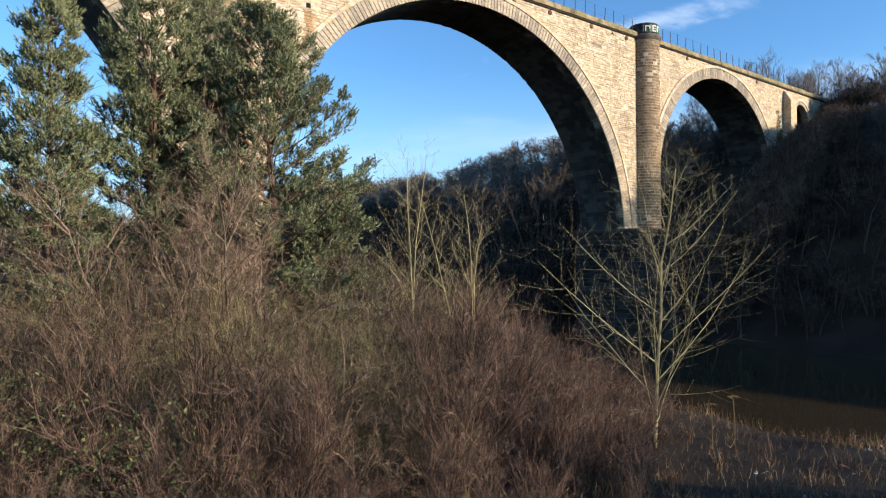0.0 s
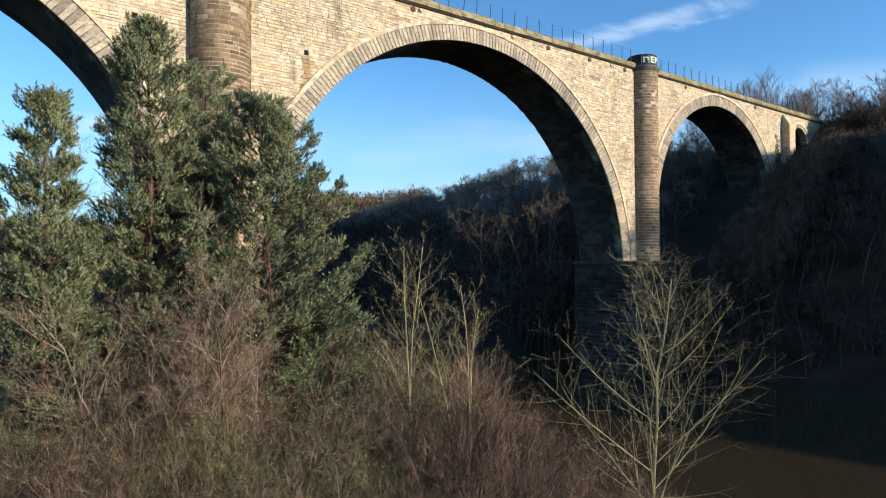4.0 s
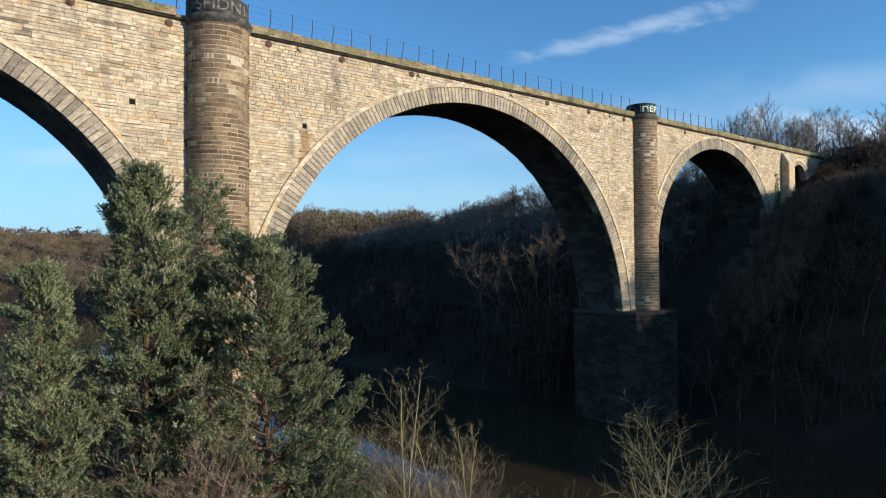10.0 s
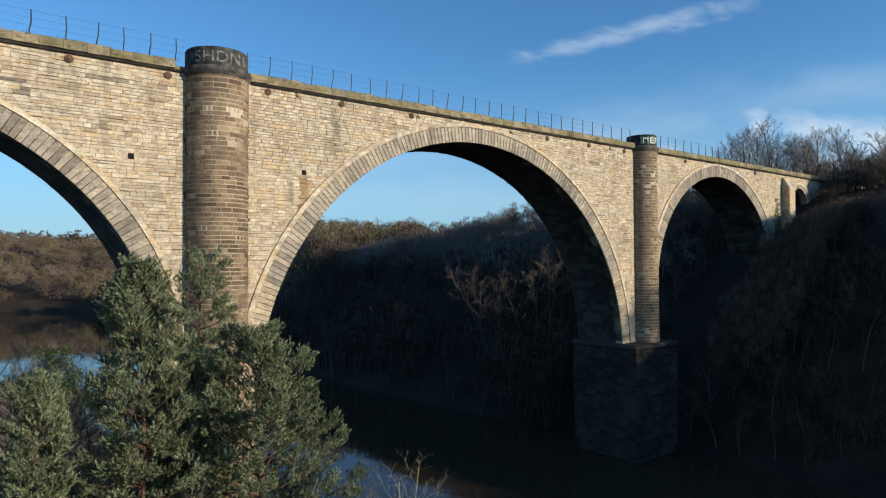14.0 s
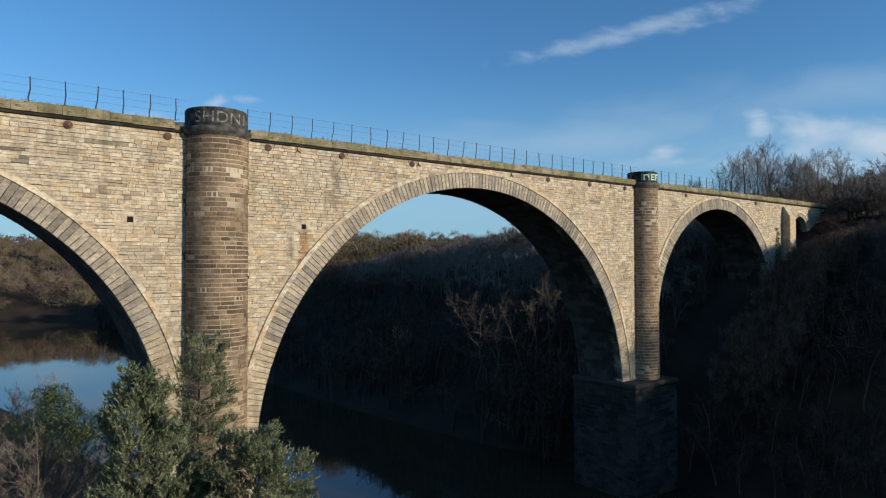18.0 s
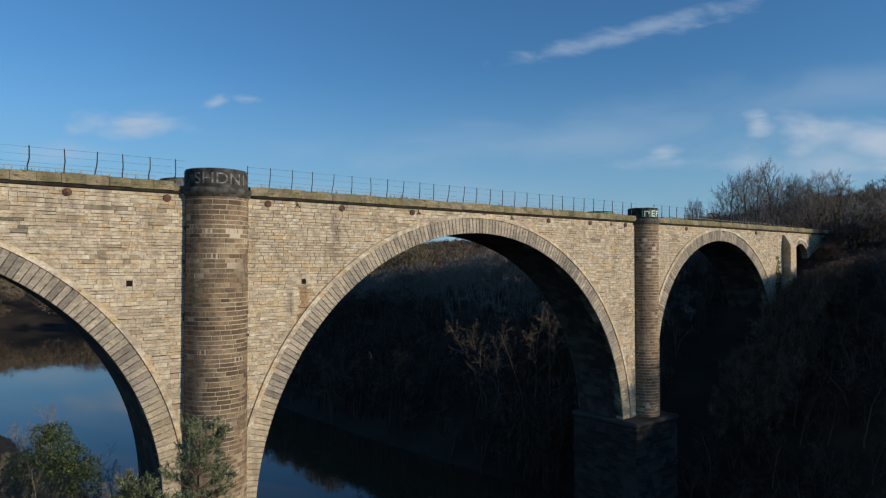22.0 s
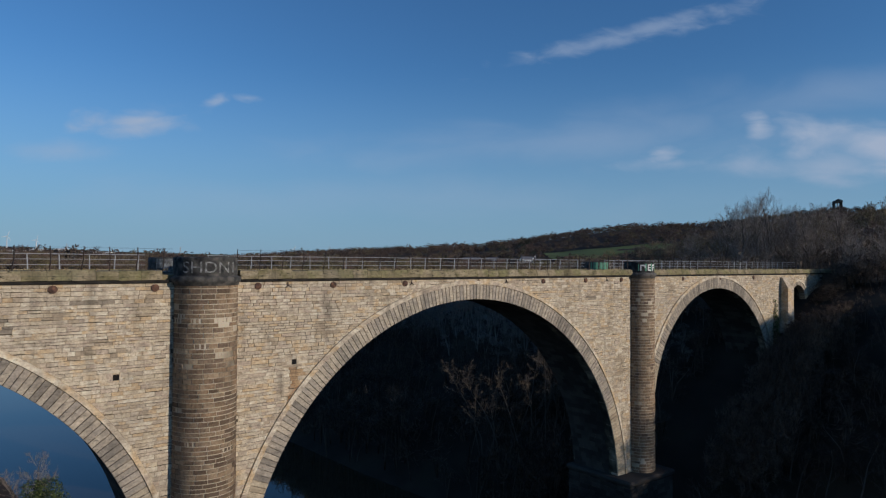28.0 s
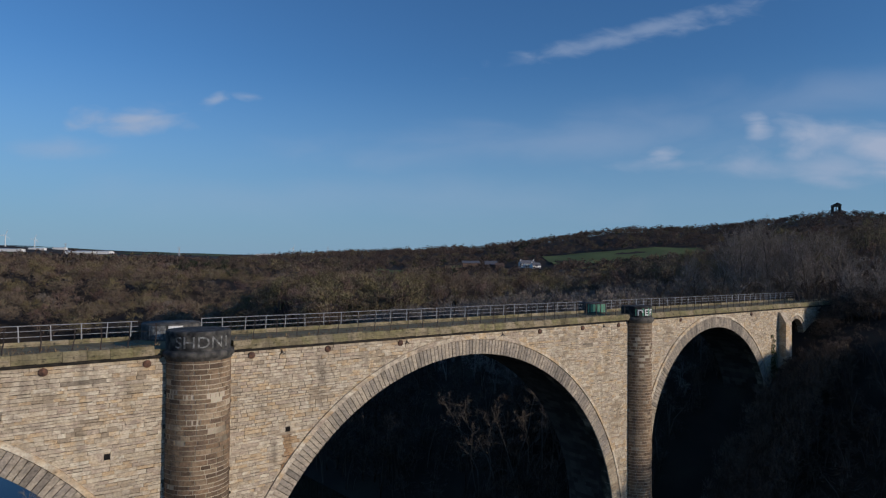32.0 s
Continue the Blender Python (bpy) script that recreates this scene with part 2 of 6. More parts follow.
# vault stone far darker than the walls: the arch's shade is in its colour
SHADE_DARK_BARREL = material("shade_darkened_barrel", [(0.03, 0.025, 0.02), (0.05, 0.042, 0.034), (0.08, 0.068, 0.055)], 0.3, 0.92, 0.35, 8, 0, 0.4)
# pier and ledge stone: deep shade is put into this near-black colour
SHADE_DARK_PIER = material("shade_darkened_ashlar", [(0.02, 0.017, 0.014), (0.036, 0.03, 0.024), (0.06, 0.05, 0.04)], 0.3, 0.92, 0.35, 8, 0, 0.4)
COPING = masonry_material("mossy_coping", [(0.11, 0.095, 0.048), (0.22, 0.18, 0.105), (0.2, 0.18, 0.085), (0.3, 0.245, 0.155), (0.15, 0.13, 0.065), (0.32, 0.265, 0.17)], True, 0.6, 0.9, (0.05, 0.045, 0.028))
SOOT = material("sooty_stone", [(0.02, 0.02, 0.02), (0.06, 0.058, 0.052), (0.13, 0.118, 0.1)], 1.9, 0.9, 0.5, 14, 0.3)
# near-black that stands in for the shade inside the square holes
HOLE_SHADE = material("hole_shade_black", [(0.008, 0.007, 0.006), (0.018, 0.016, 0.014)], 3, 0.95)
BLACK_STONE = material("black_string_stone", [(0.01, 0.009, 0.008), (0.025, 0.022, 0.018), (0.05, 0.043, 0.035)], 1.2, 0.95, 0.4, 12)
RUST = material("rusted_plate", [(0.03, 0.02, 0.015), (0.09, 0.05, 0.035), (0.17, 0.085, 0.05)], 4, 0.8, 0.3, 20)
IRON = material("rusty_iron", [(0.035, 0.03, 0.027), (0.075, 0.052, 0.04)], 3, 0.7, 0.2, 30, 0.3)
STEEL = material("galvanised_steel", [(0.32, 0.32, 0.32), (0.45, 0.45, 0.44)], 3, 0.5, 0.1, 30, 0.2)
BALLAST = material("grassed_ballast", [(0.13, 0.1, 0.06), (0.21, 0.175, 0.095), (0.16, 0.15, 0.07)], 0.7, 0.95, 0.6, 10)
WHITE_PAINT = material("white_paint", [(0.6, 0.6, 0.57), (0.75, 0.75, 0.72)], 3, 0.7)
GREEN_PAINT = material("green_spray_paint", [(0.08, 0.22, 0.14), (0.12, 0.3, 0.2)], 3, 0.7)
GREY_PAINT = material("pale_spray_paint", [(0.06, 0.06, 0.057), (0.15, 0.15, 0.14), (0.36, 0.36, 0.34)], 3.5, 0.8)
EARTH = material("leaf_litter", [(0.018, 0.013, 0.009), (0.03, 0.022, 0.015), (0.045, 0.035, 0.021)], 0.12, 0.95, 0.8, 3)
GRASS = material("pasture", [(0.08, 0.105, 0.034), (0.115, 0.15, 0.048)], 0.02, 0.95, 0.3, 1)
PINE_BARK = material("pine_bark", [(0.06, 0.042, 0.03), (0.15, 0.088, 0.055)], 2, 0.9, 0.6, 20)
NEEDLES = material("pine_needles", [(0.06, 0.075, 0.036), (0.15, 0.172, 0.085), (0.28, 0.305, 0.17)], 0.8, 0.6, 0, 20, 0, 0.6)
LICHEN_BARK = material("lichen_bark", [(0.15, 0.12, 0.07), (0.3, 0.265, 0.135), (0.4, 0.35, 0.2)], 2.5, 0.9, 0.3, 30)
TWIG = material("brown_twigs", [(0.045, 0.032, 0.024), (0.095, 0.068, 0.048), (0.19, 0.14, 0.1)], 0.6, 0.85, 0, 20, 0, 0.6)
RED_TWIG = material("red_brown_twigs", [(0.03, 0.018, 0.013), (0.086, 0.053, 0.037), (0.23, 0.15, 0.107)], 0.6, 0.85, 0, 20, 0, 0.6)
OLIVE_TWIG = material("olive_twigs", [(0.045, 0.037, 0.02), (0.115, 0.097, 0.05), (0.27, 0.232, 0.115)], 0.5, 0.85, 0, 20, 0, 0.6)
WOOD_BARK = material("grey_bark", [(0.08, 0.065, 0.05), (0.14, 0.115, 0.09)], 1.5, 0.9, 0.3, 20, 0.3)
FAR_TWIG = material("woodland_twigs", [(0.09, 0.065, 0.047), (0.155, 0.117, 0.081), (0.21, 0.168, 0.108)], 0.07, 0.95, 0, 1, 0, 0.25)
OLIVE_WOOD = material("olive_wood_twigs", [(0.1, 0.08, 0.04), (0.17, 0.138, 0.068), (0.23, 0.19, 0.1)], 0.07, 0.95, 0, 1, 0, 0.2)
BIRCH_WOOD = material("birch_wood_twigs", [(0.08, 0.052, 0.043), (0.14, 0.092, 0.074), (0.2, 0.14, 0.11)], 0.07, 0.95, 0, 1, 0, 0.2)
GREY_WOOD = material("grey_wood_twigs", [(0.11, 0.092, 0.075), (0.19, 0.16, 0.13), (0.26, 0.22, 0.18)], 0.07, 0.95, 0, 1, 0, 0.2)
DISTANT_OLIVE = material("distant_olive_wood", [(0.07, 0.057, 0.034), (0.12, 0.1, 0.055), (0.17, 0.14, 0.08)], 0.05, 0.95, 0, 1, 0, 0.3)
DISTANT_BIRCH = material("distant_birch_wood", [(0.07, 0.045, 0.037), (0.115, 0.078, 0.061), (0.16, 0.115, 0.09)], 0.05, 0.95, 0, 1, 0, 0.3)
EVERGREEN = material("distant_evergreens", [(0.018, 0.026, 0.015), (0.035, 0.048, 0.024)], 0.05, 0.95, 0, 1, 0, 0.3)
# twigs in the sun patch behind the pier: paler colour adds to the light
SUNLIT_TONE_TWIG = material("sunlit_tone_twigs", [(0.055, 0.043, 0.034), (0.1, 0.08, 0.062), (0.155, 0.128, 0.1)], 0.5, 0.9, 0, 20, 0, 0.4)
STRAW = material("dry_grass", [(0.1, 0.058, 0.03), (0.18, 0.115, 0.055), (0.28, 0.2, 0.1)], 0.8, 0.9, 0, 20, 0, 0.6)
LEAF = material("bramble_leaves", [(0.035, 0.055, 0.016), (0.065, 0.095, 0.026), (0.12, 0.135, 0.045)], 1.5, 0.75, 0, 20, 0, 0.6)
DARK_LEAF = material("dark_evergreen_leaves", [(0.018, 0.03, 0.009), (0.042, 0.065, 0.017), (0.1, 0.12, 0.036)], 1.5, 0.7, 0, 20, 0, 0.7)
DISTANT_TWIG = material("distant_wood", [(0.05, 0.036, 0.03), (0.09, 0.067, 0.054), (0.13, 0.1, 0.075)], 0.05, 0.95, 0, 1, 0, 0.2)
# grey twigs of the upper trees, lightened in colour to read as sunlit
SUNLIT_GREY_TWIG = material("sunlit_tone_grey_twigs", [(0.14, 0.117, 0.098), (0.23, 0.19, 0.16), (0.32, 0.27, 0.22)], 0.3, 0.9, 0, 20, 0, 0.6)
TAN_TWIG = material("tan_twigs", [(0.09, 0.06, 0.042), (0.185, 0.128, 0.09), (0.29, 0.21, 0.15)], 0.6, 0.85, 0, 20, 0, 0.5)
SLATE = material("slate_roof", [(0.08, 0.085, 0.1), (0.13, 0.13, 0.14)], 0.5, 0.6)
BRICK = material("red_brick", [(0.11, 0.075, 0.055), (0.17, 0.11, 0.08)], 0.5, 0.9)
FROST = material("frost", [(0.5, 0.52, 0.55), (0.65, 0.67, 0.7)], 3, 0.8)
GLASS = material("window_glass", [(0.03, 0.035, 0.04), (0.05, 0.055, 0.06)], 1, 0.1)


def water_material():
    m = bpy.data.materials.new("river_water")
    m.use_nodes = True
    n, l = m.node_tree.nodes, m.node_tree.links
    bsdf = n["Principled BSDF"]
    bsdf.inputs["Base Color"].default_value = (0.04, 0.029, 0.016, 1)
    bsdf.inputs["Roughness"].default_value = 0.03
    bsdf.inputs["IOR"].default_value = 1.33
    geo = n.new("ShaderNodeNewGeometry")
    noise_a = n.new("ShaderNodeTexNoise")
    noise_a.inputs["Scale"].default_value, noise_a.inputs["Detail"].default_value = 0.35, 5
    l.new(geo.outputs["Position"], noise_a.inputs["Vector"])
    b = n.new("ShaderNodeBump")
    b.inputs["Strength"].default_value, b.inputs["Distance"].default_value = 0.03, 0.2
    l.new(noise_a.outputs["Fac"], b.inputs["Height"])
    l.new(b.outputs[0], bsdf.inputs["Normal"])
    return m


WATER = water_material()


# ---------------------------------------------------------------- mesh helpers
def mesh_of(name, verts, faces, mats, face_mats=None, smooth=False):
    """A mesh from vertices and faces; faces are rows of 3 or 4 indices, or arrays of such rows."""
    me = bpy.data.meshes.new(name)
    verts = np.asarray(verts, dtype=np.float32).reshape(-1, 3)
    if isinstance(faces, np.ndarray):
        faces = [faces]
    elif not len(faces) or not isinstance(faces[0], np.ndarray):
        three, four = [q for q in faces if len(q) == 3], [q for q in faces if len(q) == 4]
        faces = [np.array(q, dtype=np.int32) for q in (three, four) if q]
    loops = np.concatenate([q.reshape(-1) for q in faces]).astype(np.int32)
    sizes = np.concatenate([np.full(len(q), q.shape[1], dtype=np.int32) for q in faces])
    me.vertices.add(len(verts))
    me.vertices.foreach_set("co", verts.reshape(-1))
    me.loops.add(len(loops))
    me.loops.foreach_set("vertex_index", loops)
    me.polygons.add(len(sizes))
    me.polygons.foreach_set("loop_start", np.concatenate([[0], np.cumsum(sizes)[:-1]]).astype(np.int32))
    for m in mats if isinstance(mats, (list, tuple)) else [mats]:
        me.materials.append(m)
    if face_mats is not None:
        me.polygons.foreach_set("material_index", np.asarray(face_mats, dtype=np.int32))
    me.update(calc_edges=True)
    me.validate()
    if smooth:
        me.shade_smooth()
    else:
        me.shade_flat()
    return me


def part(name, data, material_of=None, parent=None, label=""):
    """Links a mesh, or a bmesh, as one object under a thing or a part."""
    if isinstance(data, bmesh.types.BMesh):
        me = bpy.data.meshes.new(name)
        data.normal_update()
        data.to_mesh(me)
        data.free()
        me.materials.append(material_of)
        data = me
    ob = new(name, data)
    if parent:
        ob.parent = parent
    if label:
        ob["label"] = label
    return ob


def thing(name, label, category, group="", kind="", at=(0, 0, 0)):
    ob = tagged(new(name), label, category, group, kind)
    ob.location = at
    return ob


BOX = np.array([[0, 1, 2, 3], [7, 6, 5, 4], [4, 5, 1, 0], [5, 6, 2, 1], [6, 7, 3, 2], [7, 4, 0, 3]], dtype=np.int32)[:, ::-1]


def box_verts(x0, x1, y0, y1, z0, z1):
    return [(x0, y0, z0), (x1, y0, z0), (x1, y1, z0), (x0, y1, z0), (x0, y0, z1), (x1, y0, z1), (x1, y1, z1), (x0, y1, z1)]


def box(name, x0, x1, y0, y1, z0, z1, m, parent=None, label="", bevel=0.0):
    bm = bmesh.new()
    vs = [bm.verts.new(v) for v in box_verts(x0, x1, y0, y1, z0, z1)]
    for q in BOX.tolist():
        bm.faces.new([vs[i] for i in q])
    if bevel:
        bmesh.ops.bevel(bm, geom=bm.edges[:], offset=bevel, segments=1, affect="EDGES")
    return part(name, bm, m, parent, label)


def lathe(name, rings, m, parent=None, segments=32, label="", at=(0, 0, 0), arc=(0, 360), smooth=True):
    """A turned body from rows of (radius, height)."""
    closed = arc[1] - arc[0] >= 360
    n = segments if closed else segments + 1
    verts, faces = [], []
    for r, z in rings:
        for k in range(n):
            a = radians(arc[0] + (arc[1] - arc[0]) * k / segments)
            verts.append((at[0] + r * math.cos(a), at[1] + r * math.sin(a), at[2] + z))
    for i in range(len(rings) - 1):
        for k in range(n if closed else n - 1):
            j = (k + 1) % n
            faces.append((i * n + k, i * n + j, (i + 1) * n + j, (i + 1) * n + k))
    ob = part(name, mesh_of(name, verts, faces, m, smooth=smooth), None, parent, label)
    return ob


class Tubes:
    """Collects tapered sticks and blades and turns them into one mesh."""

    def __init__(self):
        self.v, self.f3, self.f4, self.lines = [], [], [], []
        self.count = 0

    def stick(self, pts, radii, sides=3):
        pts = np.asarray(pts, dtype=float)
        k = len(pts)
        self.lines.append((pts[0], pts[-1]))
        d = np.gradient(pts, axis=0)
        d /= np.linalg.norm(d, axis=1)[:, None] + 1e-9
        ref = np.array([0.31, 0.17, 0.93]) if abs(d[0][2]) < 0.8 else np.array([0.93, 0.31, 0.17])
        a = np.cross(d, ref)
        a /= np.linalg.norm(a, axis=1)[:, None] + 1e-9
        b = np.cross(d, a)
        ang = np.arange(sides) * 2 * np.pi / sides
        ring = np.cos(ang)[None, :, None] * a[:, None, :] + np.sin(ang)[None, :, None] * b[:, None, :]
        self.v.append((pts[:, None, :] + ring * np.asarray(radii)[:, None, None]).reshape(-1, 3))
        i = np.arange(k - 1)[:, None] * sides + self.count
        s = np.arange(sides)[None, :]
        s2 = (s + 1) % sides
        self.f4.append(np.stack([i + s, i + s2, i + sides + s2, i + sides + s], axis=-1).reshape(-1, 4))
        self.count += k * sides

    def blades(self, base, tip, side):
        """Many thin triangles at once: rows of base, tip and half width."""
        n = len(base)
        self.v.append(np.stack([base - side, base + side, tip], axis=1).reshape(-1, 3))
        self.f3.append(np.arange(3 * n).reshape(n, 3) + self.count)
        self.count += 3 * n

    def fuzz(self, seed, count, length, half, up=0.3, loose=0.6):
        """Fine twigs off the sticks gathered so far."""
        nf = np.random.RandomState(seed)
        ends = np.array(self.lines)
        run = np.linalg.norm(ends[:, 1] - ends[:, 0], axis=1)
        pick = nf.choice(len(ends), count, p=run / run.sum())
        along = (ends[pick, 1] - ends[pick, 0]) / (run[pick, None] + 1e-6)
        p = ends[pick, 0] + (ends[pick, 1] - ends[pick, 0]) * nf.uniform(0.25, 1.02, (count, 1))
        d = along + nf.normal(0, loose, (count, 3)) + np.array([0, 0, up])
        d /= np.linalg.norm(d, axis=1)[:, None]
        side = np.cross(d, nf.normal(0, 1, (count, 3)))
        side *= half / (np.linalg.norm(side, axis=1)[:, None] + 1e-6)
        self.blades(p, p + d * length * nf.uniform(0.4, 1.3, (count, 1)), side)
        return self

    def arrays(self):
        v = np.concatenate(self.v)
        return v, [np.concatenate(q) for q in (self.f3, self.f4) if q]

    def mesh(self, name, m):
        v, f = self.arrays()
        return mesh_of(name, v, f, m)


def scattered(name, templates, places, m):
    """One mesh of many copies of templates (vertices, faces) at rows of (x, y, z, turn, size, height)."""
    vs, fs, count = [], {3: [], 4: []}, 0
    for k, (x, y, z, turn, size, tall) in enumerate(places):
        v, faces = templates[k % len(templates)]
        c, s = math.cos(turn) * size, math.sin(turn) * size
        out = np.empty_like(v)
        out[:, 0], out[:, 1], out[:, 2] = v[:, 0] * c - v[:, 1] * s + x, v[:, 0] * s + v[:, 1] * c + y, v[:, 2] * tall + z
        vs.append(out)
        for q in faces:
            fs[q.shape[1]].append(q + count)
        count += len(v)
    return mesh_of(name, np.concatenate(vs), [np.concatenate(q) for q in fs.values() if q], m)


# ---------------------------------------------------------------- ground, river, distance
EYE_X, EYE_Y, AXIS = START[0], START[1], radians(-TURN)
BANK_Y = [-400, -120, -60, -40, -20, 0, 25, 60, 100, 150, 220, 300, 335, 360]
LEFT_X = [40, -4, -8, -11, -10, -12, -15, -22, -28, -34, -45, -80, -400, -2000]
RIGHT_Y = [-400, -120, -60, -30, 0, 25, 60, 100, 200, 260, 310, 345, 362, 375, 430, 470]
RIGHT_X = [64, 33, 31, 35, 37, 31, 27, 25, 24, 24, 22, 12, -25, -120, -300, -420]
RIDGE_AT = [-0.35, -0.15, 0.0, 0.06, 0.17, 0.27, 0.4, 0.51, 0.605, 0.68, 0.9, 1.4]
RIDGE_UP = [5, 20, 30, 32, 57, 77, 84, 98, 124, 112, 95, 30]
PLATEAU_Y = [-400, -150, -60, 0, 22, 50, 80, 100, 130, 170, 220, 255, 300, 390, 470, 600]
PLATEAU_Z = [22, 32, 36, 38, 36, 32.5, 29, 27, 27, 30, 32, 27, 13, 9, 26, 32]


def smooth(a):
    a = np.clip(a, 0, 1)
    return a * a * (3 - 2 * a)


def wavy(x, y, size, seed=0):
    """Cheap smooth unevenness, about -1 to 1."""
    k = 6.283 / size
    return (np.sin(k * x + 1.3 * seed) * np.cos(0.83 * k * y + seed) + 0.6 * np.sin(1.9 * k * y + 0.7 * k * x + 2.1 * seed) + 0.4 * np.cos(3.1 * k * x - 2.3 * k * y + seed)) / 2


def hill(x, y, cx, cy, wide, tall):
    return tall * np.exp(-((x - cx) ** 2 + (y - cy) ** 2) / (2 * wide * wide))


def polar(px, r):
    """A place at that distance from the first eye, by its step to the side of the view's axis."""
    a = AXIS + math.atan2(px - 784, 1160)
    d = r / math.cos(math.atan2(px - 784, 1160))
    return EYE_X + d * math.sin(a), EYE_Y + d * math.cos(a)


def height(x, y):
    """Height of the ground; the river's level is 0."""
    x, y = np.asarray(x, dtype=float), np.asarray(y, dtype=float)
    dl = np.interp(y, BANK_Y, LEFT_X) - x
    dr = x - np.interp(y, RIGHT_Y, RIGHT_X)
    df = (y - 465) * 0.8 + 0.05 * np.abs(x)
    left = -2 + 5.9 * smooth((dl + 1.5) / 6) + 6 * smooth((dl - 60) / 200)
    right = -2 + (np.interp(y, PLATEAU_Y, PLATEAU_Z) + 2) * smooth((dr + 4) / np.interp(y, [-80, -45, 15, 40, 180, 220, 300], [52, 62, 62, 52, 52, 85, 90])) ** 0.8 + 22 * smooth((dr - 60) / 170) * smooth((y + 50) / 60) * smooth((210 - y) / 130)
    far = -2 + 47 * smooth((df + 3) / 120)
    z = np.maximum(np.maximum(left, right), far)
    r = np.hypot(x - EYE_X, y - EYE_Y)
    beyond = np.interp(r, [300, 600, 1000, 1600, 2600, 4800], [26, 33, 38, 42, 58, 96])
    beyond = beyond + np.interp(r, [3200, 4600], [0, 62]) * smooth((1700 - x) / 2500)
    beyond = beyond - hill(x, y, *polar(880, 920), 140, 7) - hill(x, y, *polar(1110, 1020), 110, 5)
    ahead = np.maximum(50, (x - EYE_X) * math.sin(AXIS) + (y - EYE_Y) * math.cos(AXIS))
    bearing = ((x - EYE_X) * math.cos(AXIS) - (y - EYE_Y) * math.sin(AXIS)) / ahead
    beyond = beyond + np.interp(bearing, RIDGE_AT, RIDGE_UP) * np.exp(-((ahead - 1500) / 330) ** 2 / 2)
    z = z + (np.maximum(beyond, z * 0) - z) * smooth((r - 420) / 420)
    dry = smooth((z - 0.5) / 3)
    return z + dry * (0.5 * wavy(x, y, 17) + 1.6 * wavy(x, y, 90, 2) * smooth((r - 60) / 100) + 4 * wavy(x, y, 420, 3) * smooth((r - 500) / 500) + 7 * wavy(x, y, 230, 6) * smooth((r - 200) / 200) * smooth((1150 - r) / 300) * smooth((y - 90) / 80))


def graded(lo, hi, near, step, grow):
    out, s, a = [0.0], step, 0.0
    while a < hi - near:
        a += s
        s *= grow if a > 130 else 1.0
        out.append(a)
    neg, s, a = [], step, 0.0
    while a < near - lo:
        a += s
        s *= grow if a > 130 else 1.0
        neg.append(-a)
    return near + np.array(neg[::-1] + out)


gx, gy = graded(-4500, 4600, 0, 2.2, 1.09), graded(-4500, 4600, 0, 2.2, 1.09)
mx, my = np.meshgrid(gx, gy)
gz = height(mx, my)
idx = np.arange(gx.size * gy.size).reshape(gy.size, gx.size)
quads = np.stack([idx[:-1, :-1], idx[:-1, 1:], idx[1:, 1:], idx[1:, :-1]], axis=-1).reshape(-1, 4)
ground = part("ground", mesh_of("ground", np.stack([mx, my, gz], axis=-1), quads, EARTH, smooth=True))
tagged(ground, "brown leaf-littered valley ground rising to wooded hills", "ground", kind="structure")
river = part("water", mesh_of("water", [(-900, -900, 0), (600, -900, 0), (600, 700, 0), (-900, 700, 0)], [(0, 1, 2, 3)], WATER))
tagged(river, "still dark brown river reflecting banks and sky", "river", kind="structure")


# ---------------------------------------------------------------- the viaduct
DEPTH, BACK, TOP = 7.1, 7.5, 39.8       # from face to face; the far edge of the deck; underside of the coping
ARCHES = [(-46.6, 16.0, 20.3, 16.0), (5.3, 13.2, 24.4, 14.4), (54.0, 21.4, 16.43, 21.4)]   # centre, its height, radius, springing
SMALL = (80.9, 35.0, 2.9, 35.0)
TURRETS = [(-22.4, 2.45), (34.55, 2.0)]
HOLES = [(-14.84, 32.85), (-28.78, 32.93)]
PLATES = [-39.5, -32.86, -26.2, -18.15, -11.15, -3.35, 6.05, 15.97, 23.46, 30.5, 44.7, 54.7, 65.0]
viaduct = thing("viaduct", "tall pale sandstone railway viaduct with round turrets", "viaduct")


def soffit(x, arches):
    for c, zc, r, spring in arches:
        if abs(x - c) < r:
            return max(spring, zc + math.sqrt(max(0.0, r * r - (x - c) ** 2)))
    return None


def wall_core(x0, x1, y0, y1, top, arches, m):
    """The solid of the bridge with its openings."""
    xs = {x0, x1}
    for c, zc, r, spring in arches:
        for k in range(49):
            xs.add(round(c - r * math.cos(math.pi * k / 48), 4))
    xs = sorted(x for x in xs if x0 <= x <= x1)
    verts, faces, stone = [], [], []

    def quad(a, b, c, d):
        n = len(verts)
        verts.extend((a, b, c, d))
        faces.append((n, n + 1, n + 2, n + 3))
    for a, b in zip(xs, xs[1:]):
        mid = soffit((a + b) / 2, arches)
        za = zb = -3.0
        if mid is not None:
            za, zb = (soffit(min(max(q, a + 1e-4), b - 1e-4), arches) for q in (a, b))
        quad((a, y0, za), (b, y0, zb), (b, y0, top), (a, y0, top))
        quad((b, y1, zb), (a, y1, za), (a, y1, top), (b, y1, top))
        quad((a, y0, top), (b, y0, top), (b, y1, top), (a, y1, top))
        if mid is not None:
            quad((a, y1, za), (b, y1, zb), (b, y0, zb), (a, y0, za))
    for c, zc, r, spring in arches:
        quad((c - r, y0, -3), (c - r, y1, -3), (c - r, y1, spring), (c - r, y0, spring))
        quad((c + r, y1, -3), (c + r, y0, -3), (c + r, y0, spring), (c + r, y1, spring))
    return mesh_of("spandrel_wall", verts, faces, m)


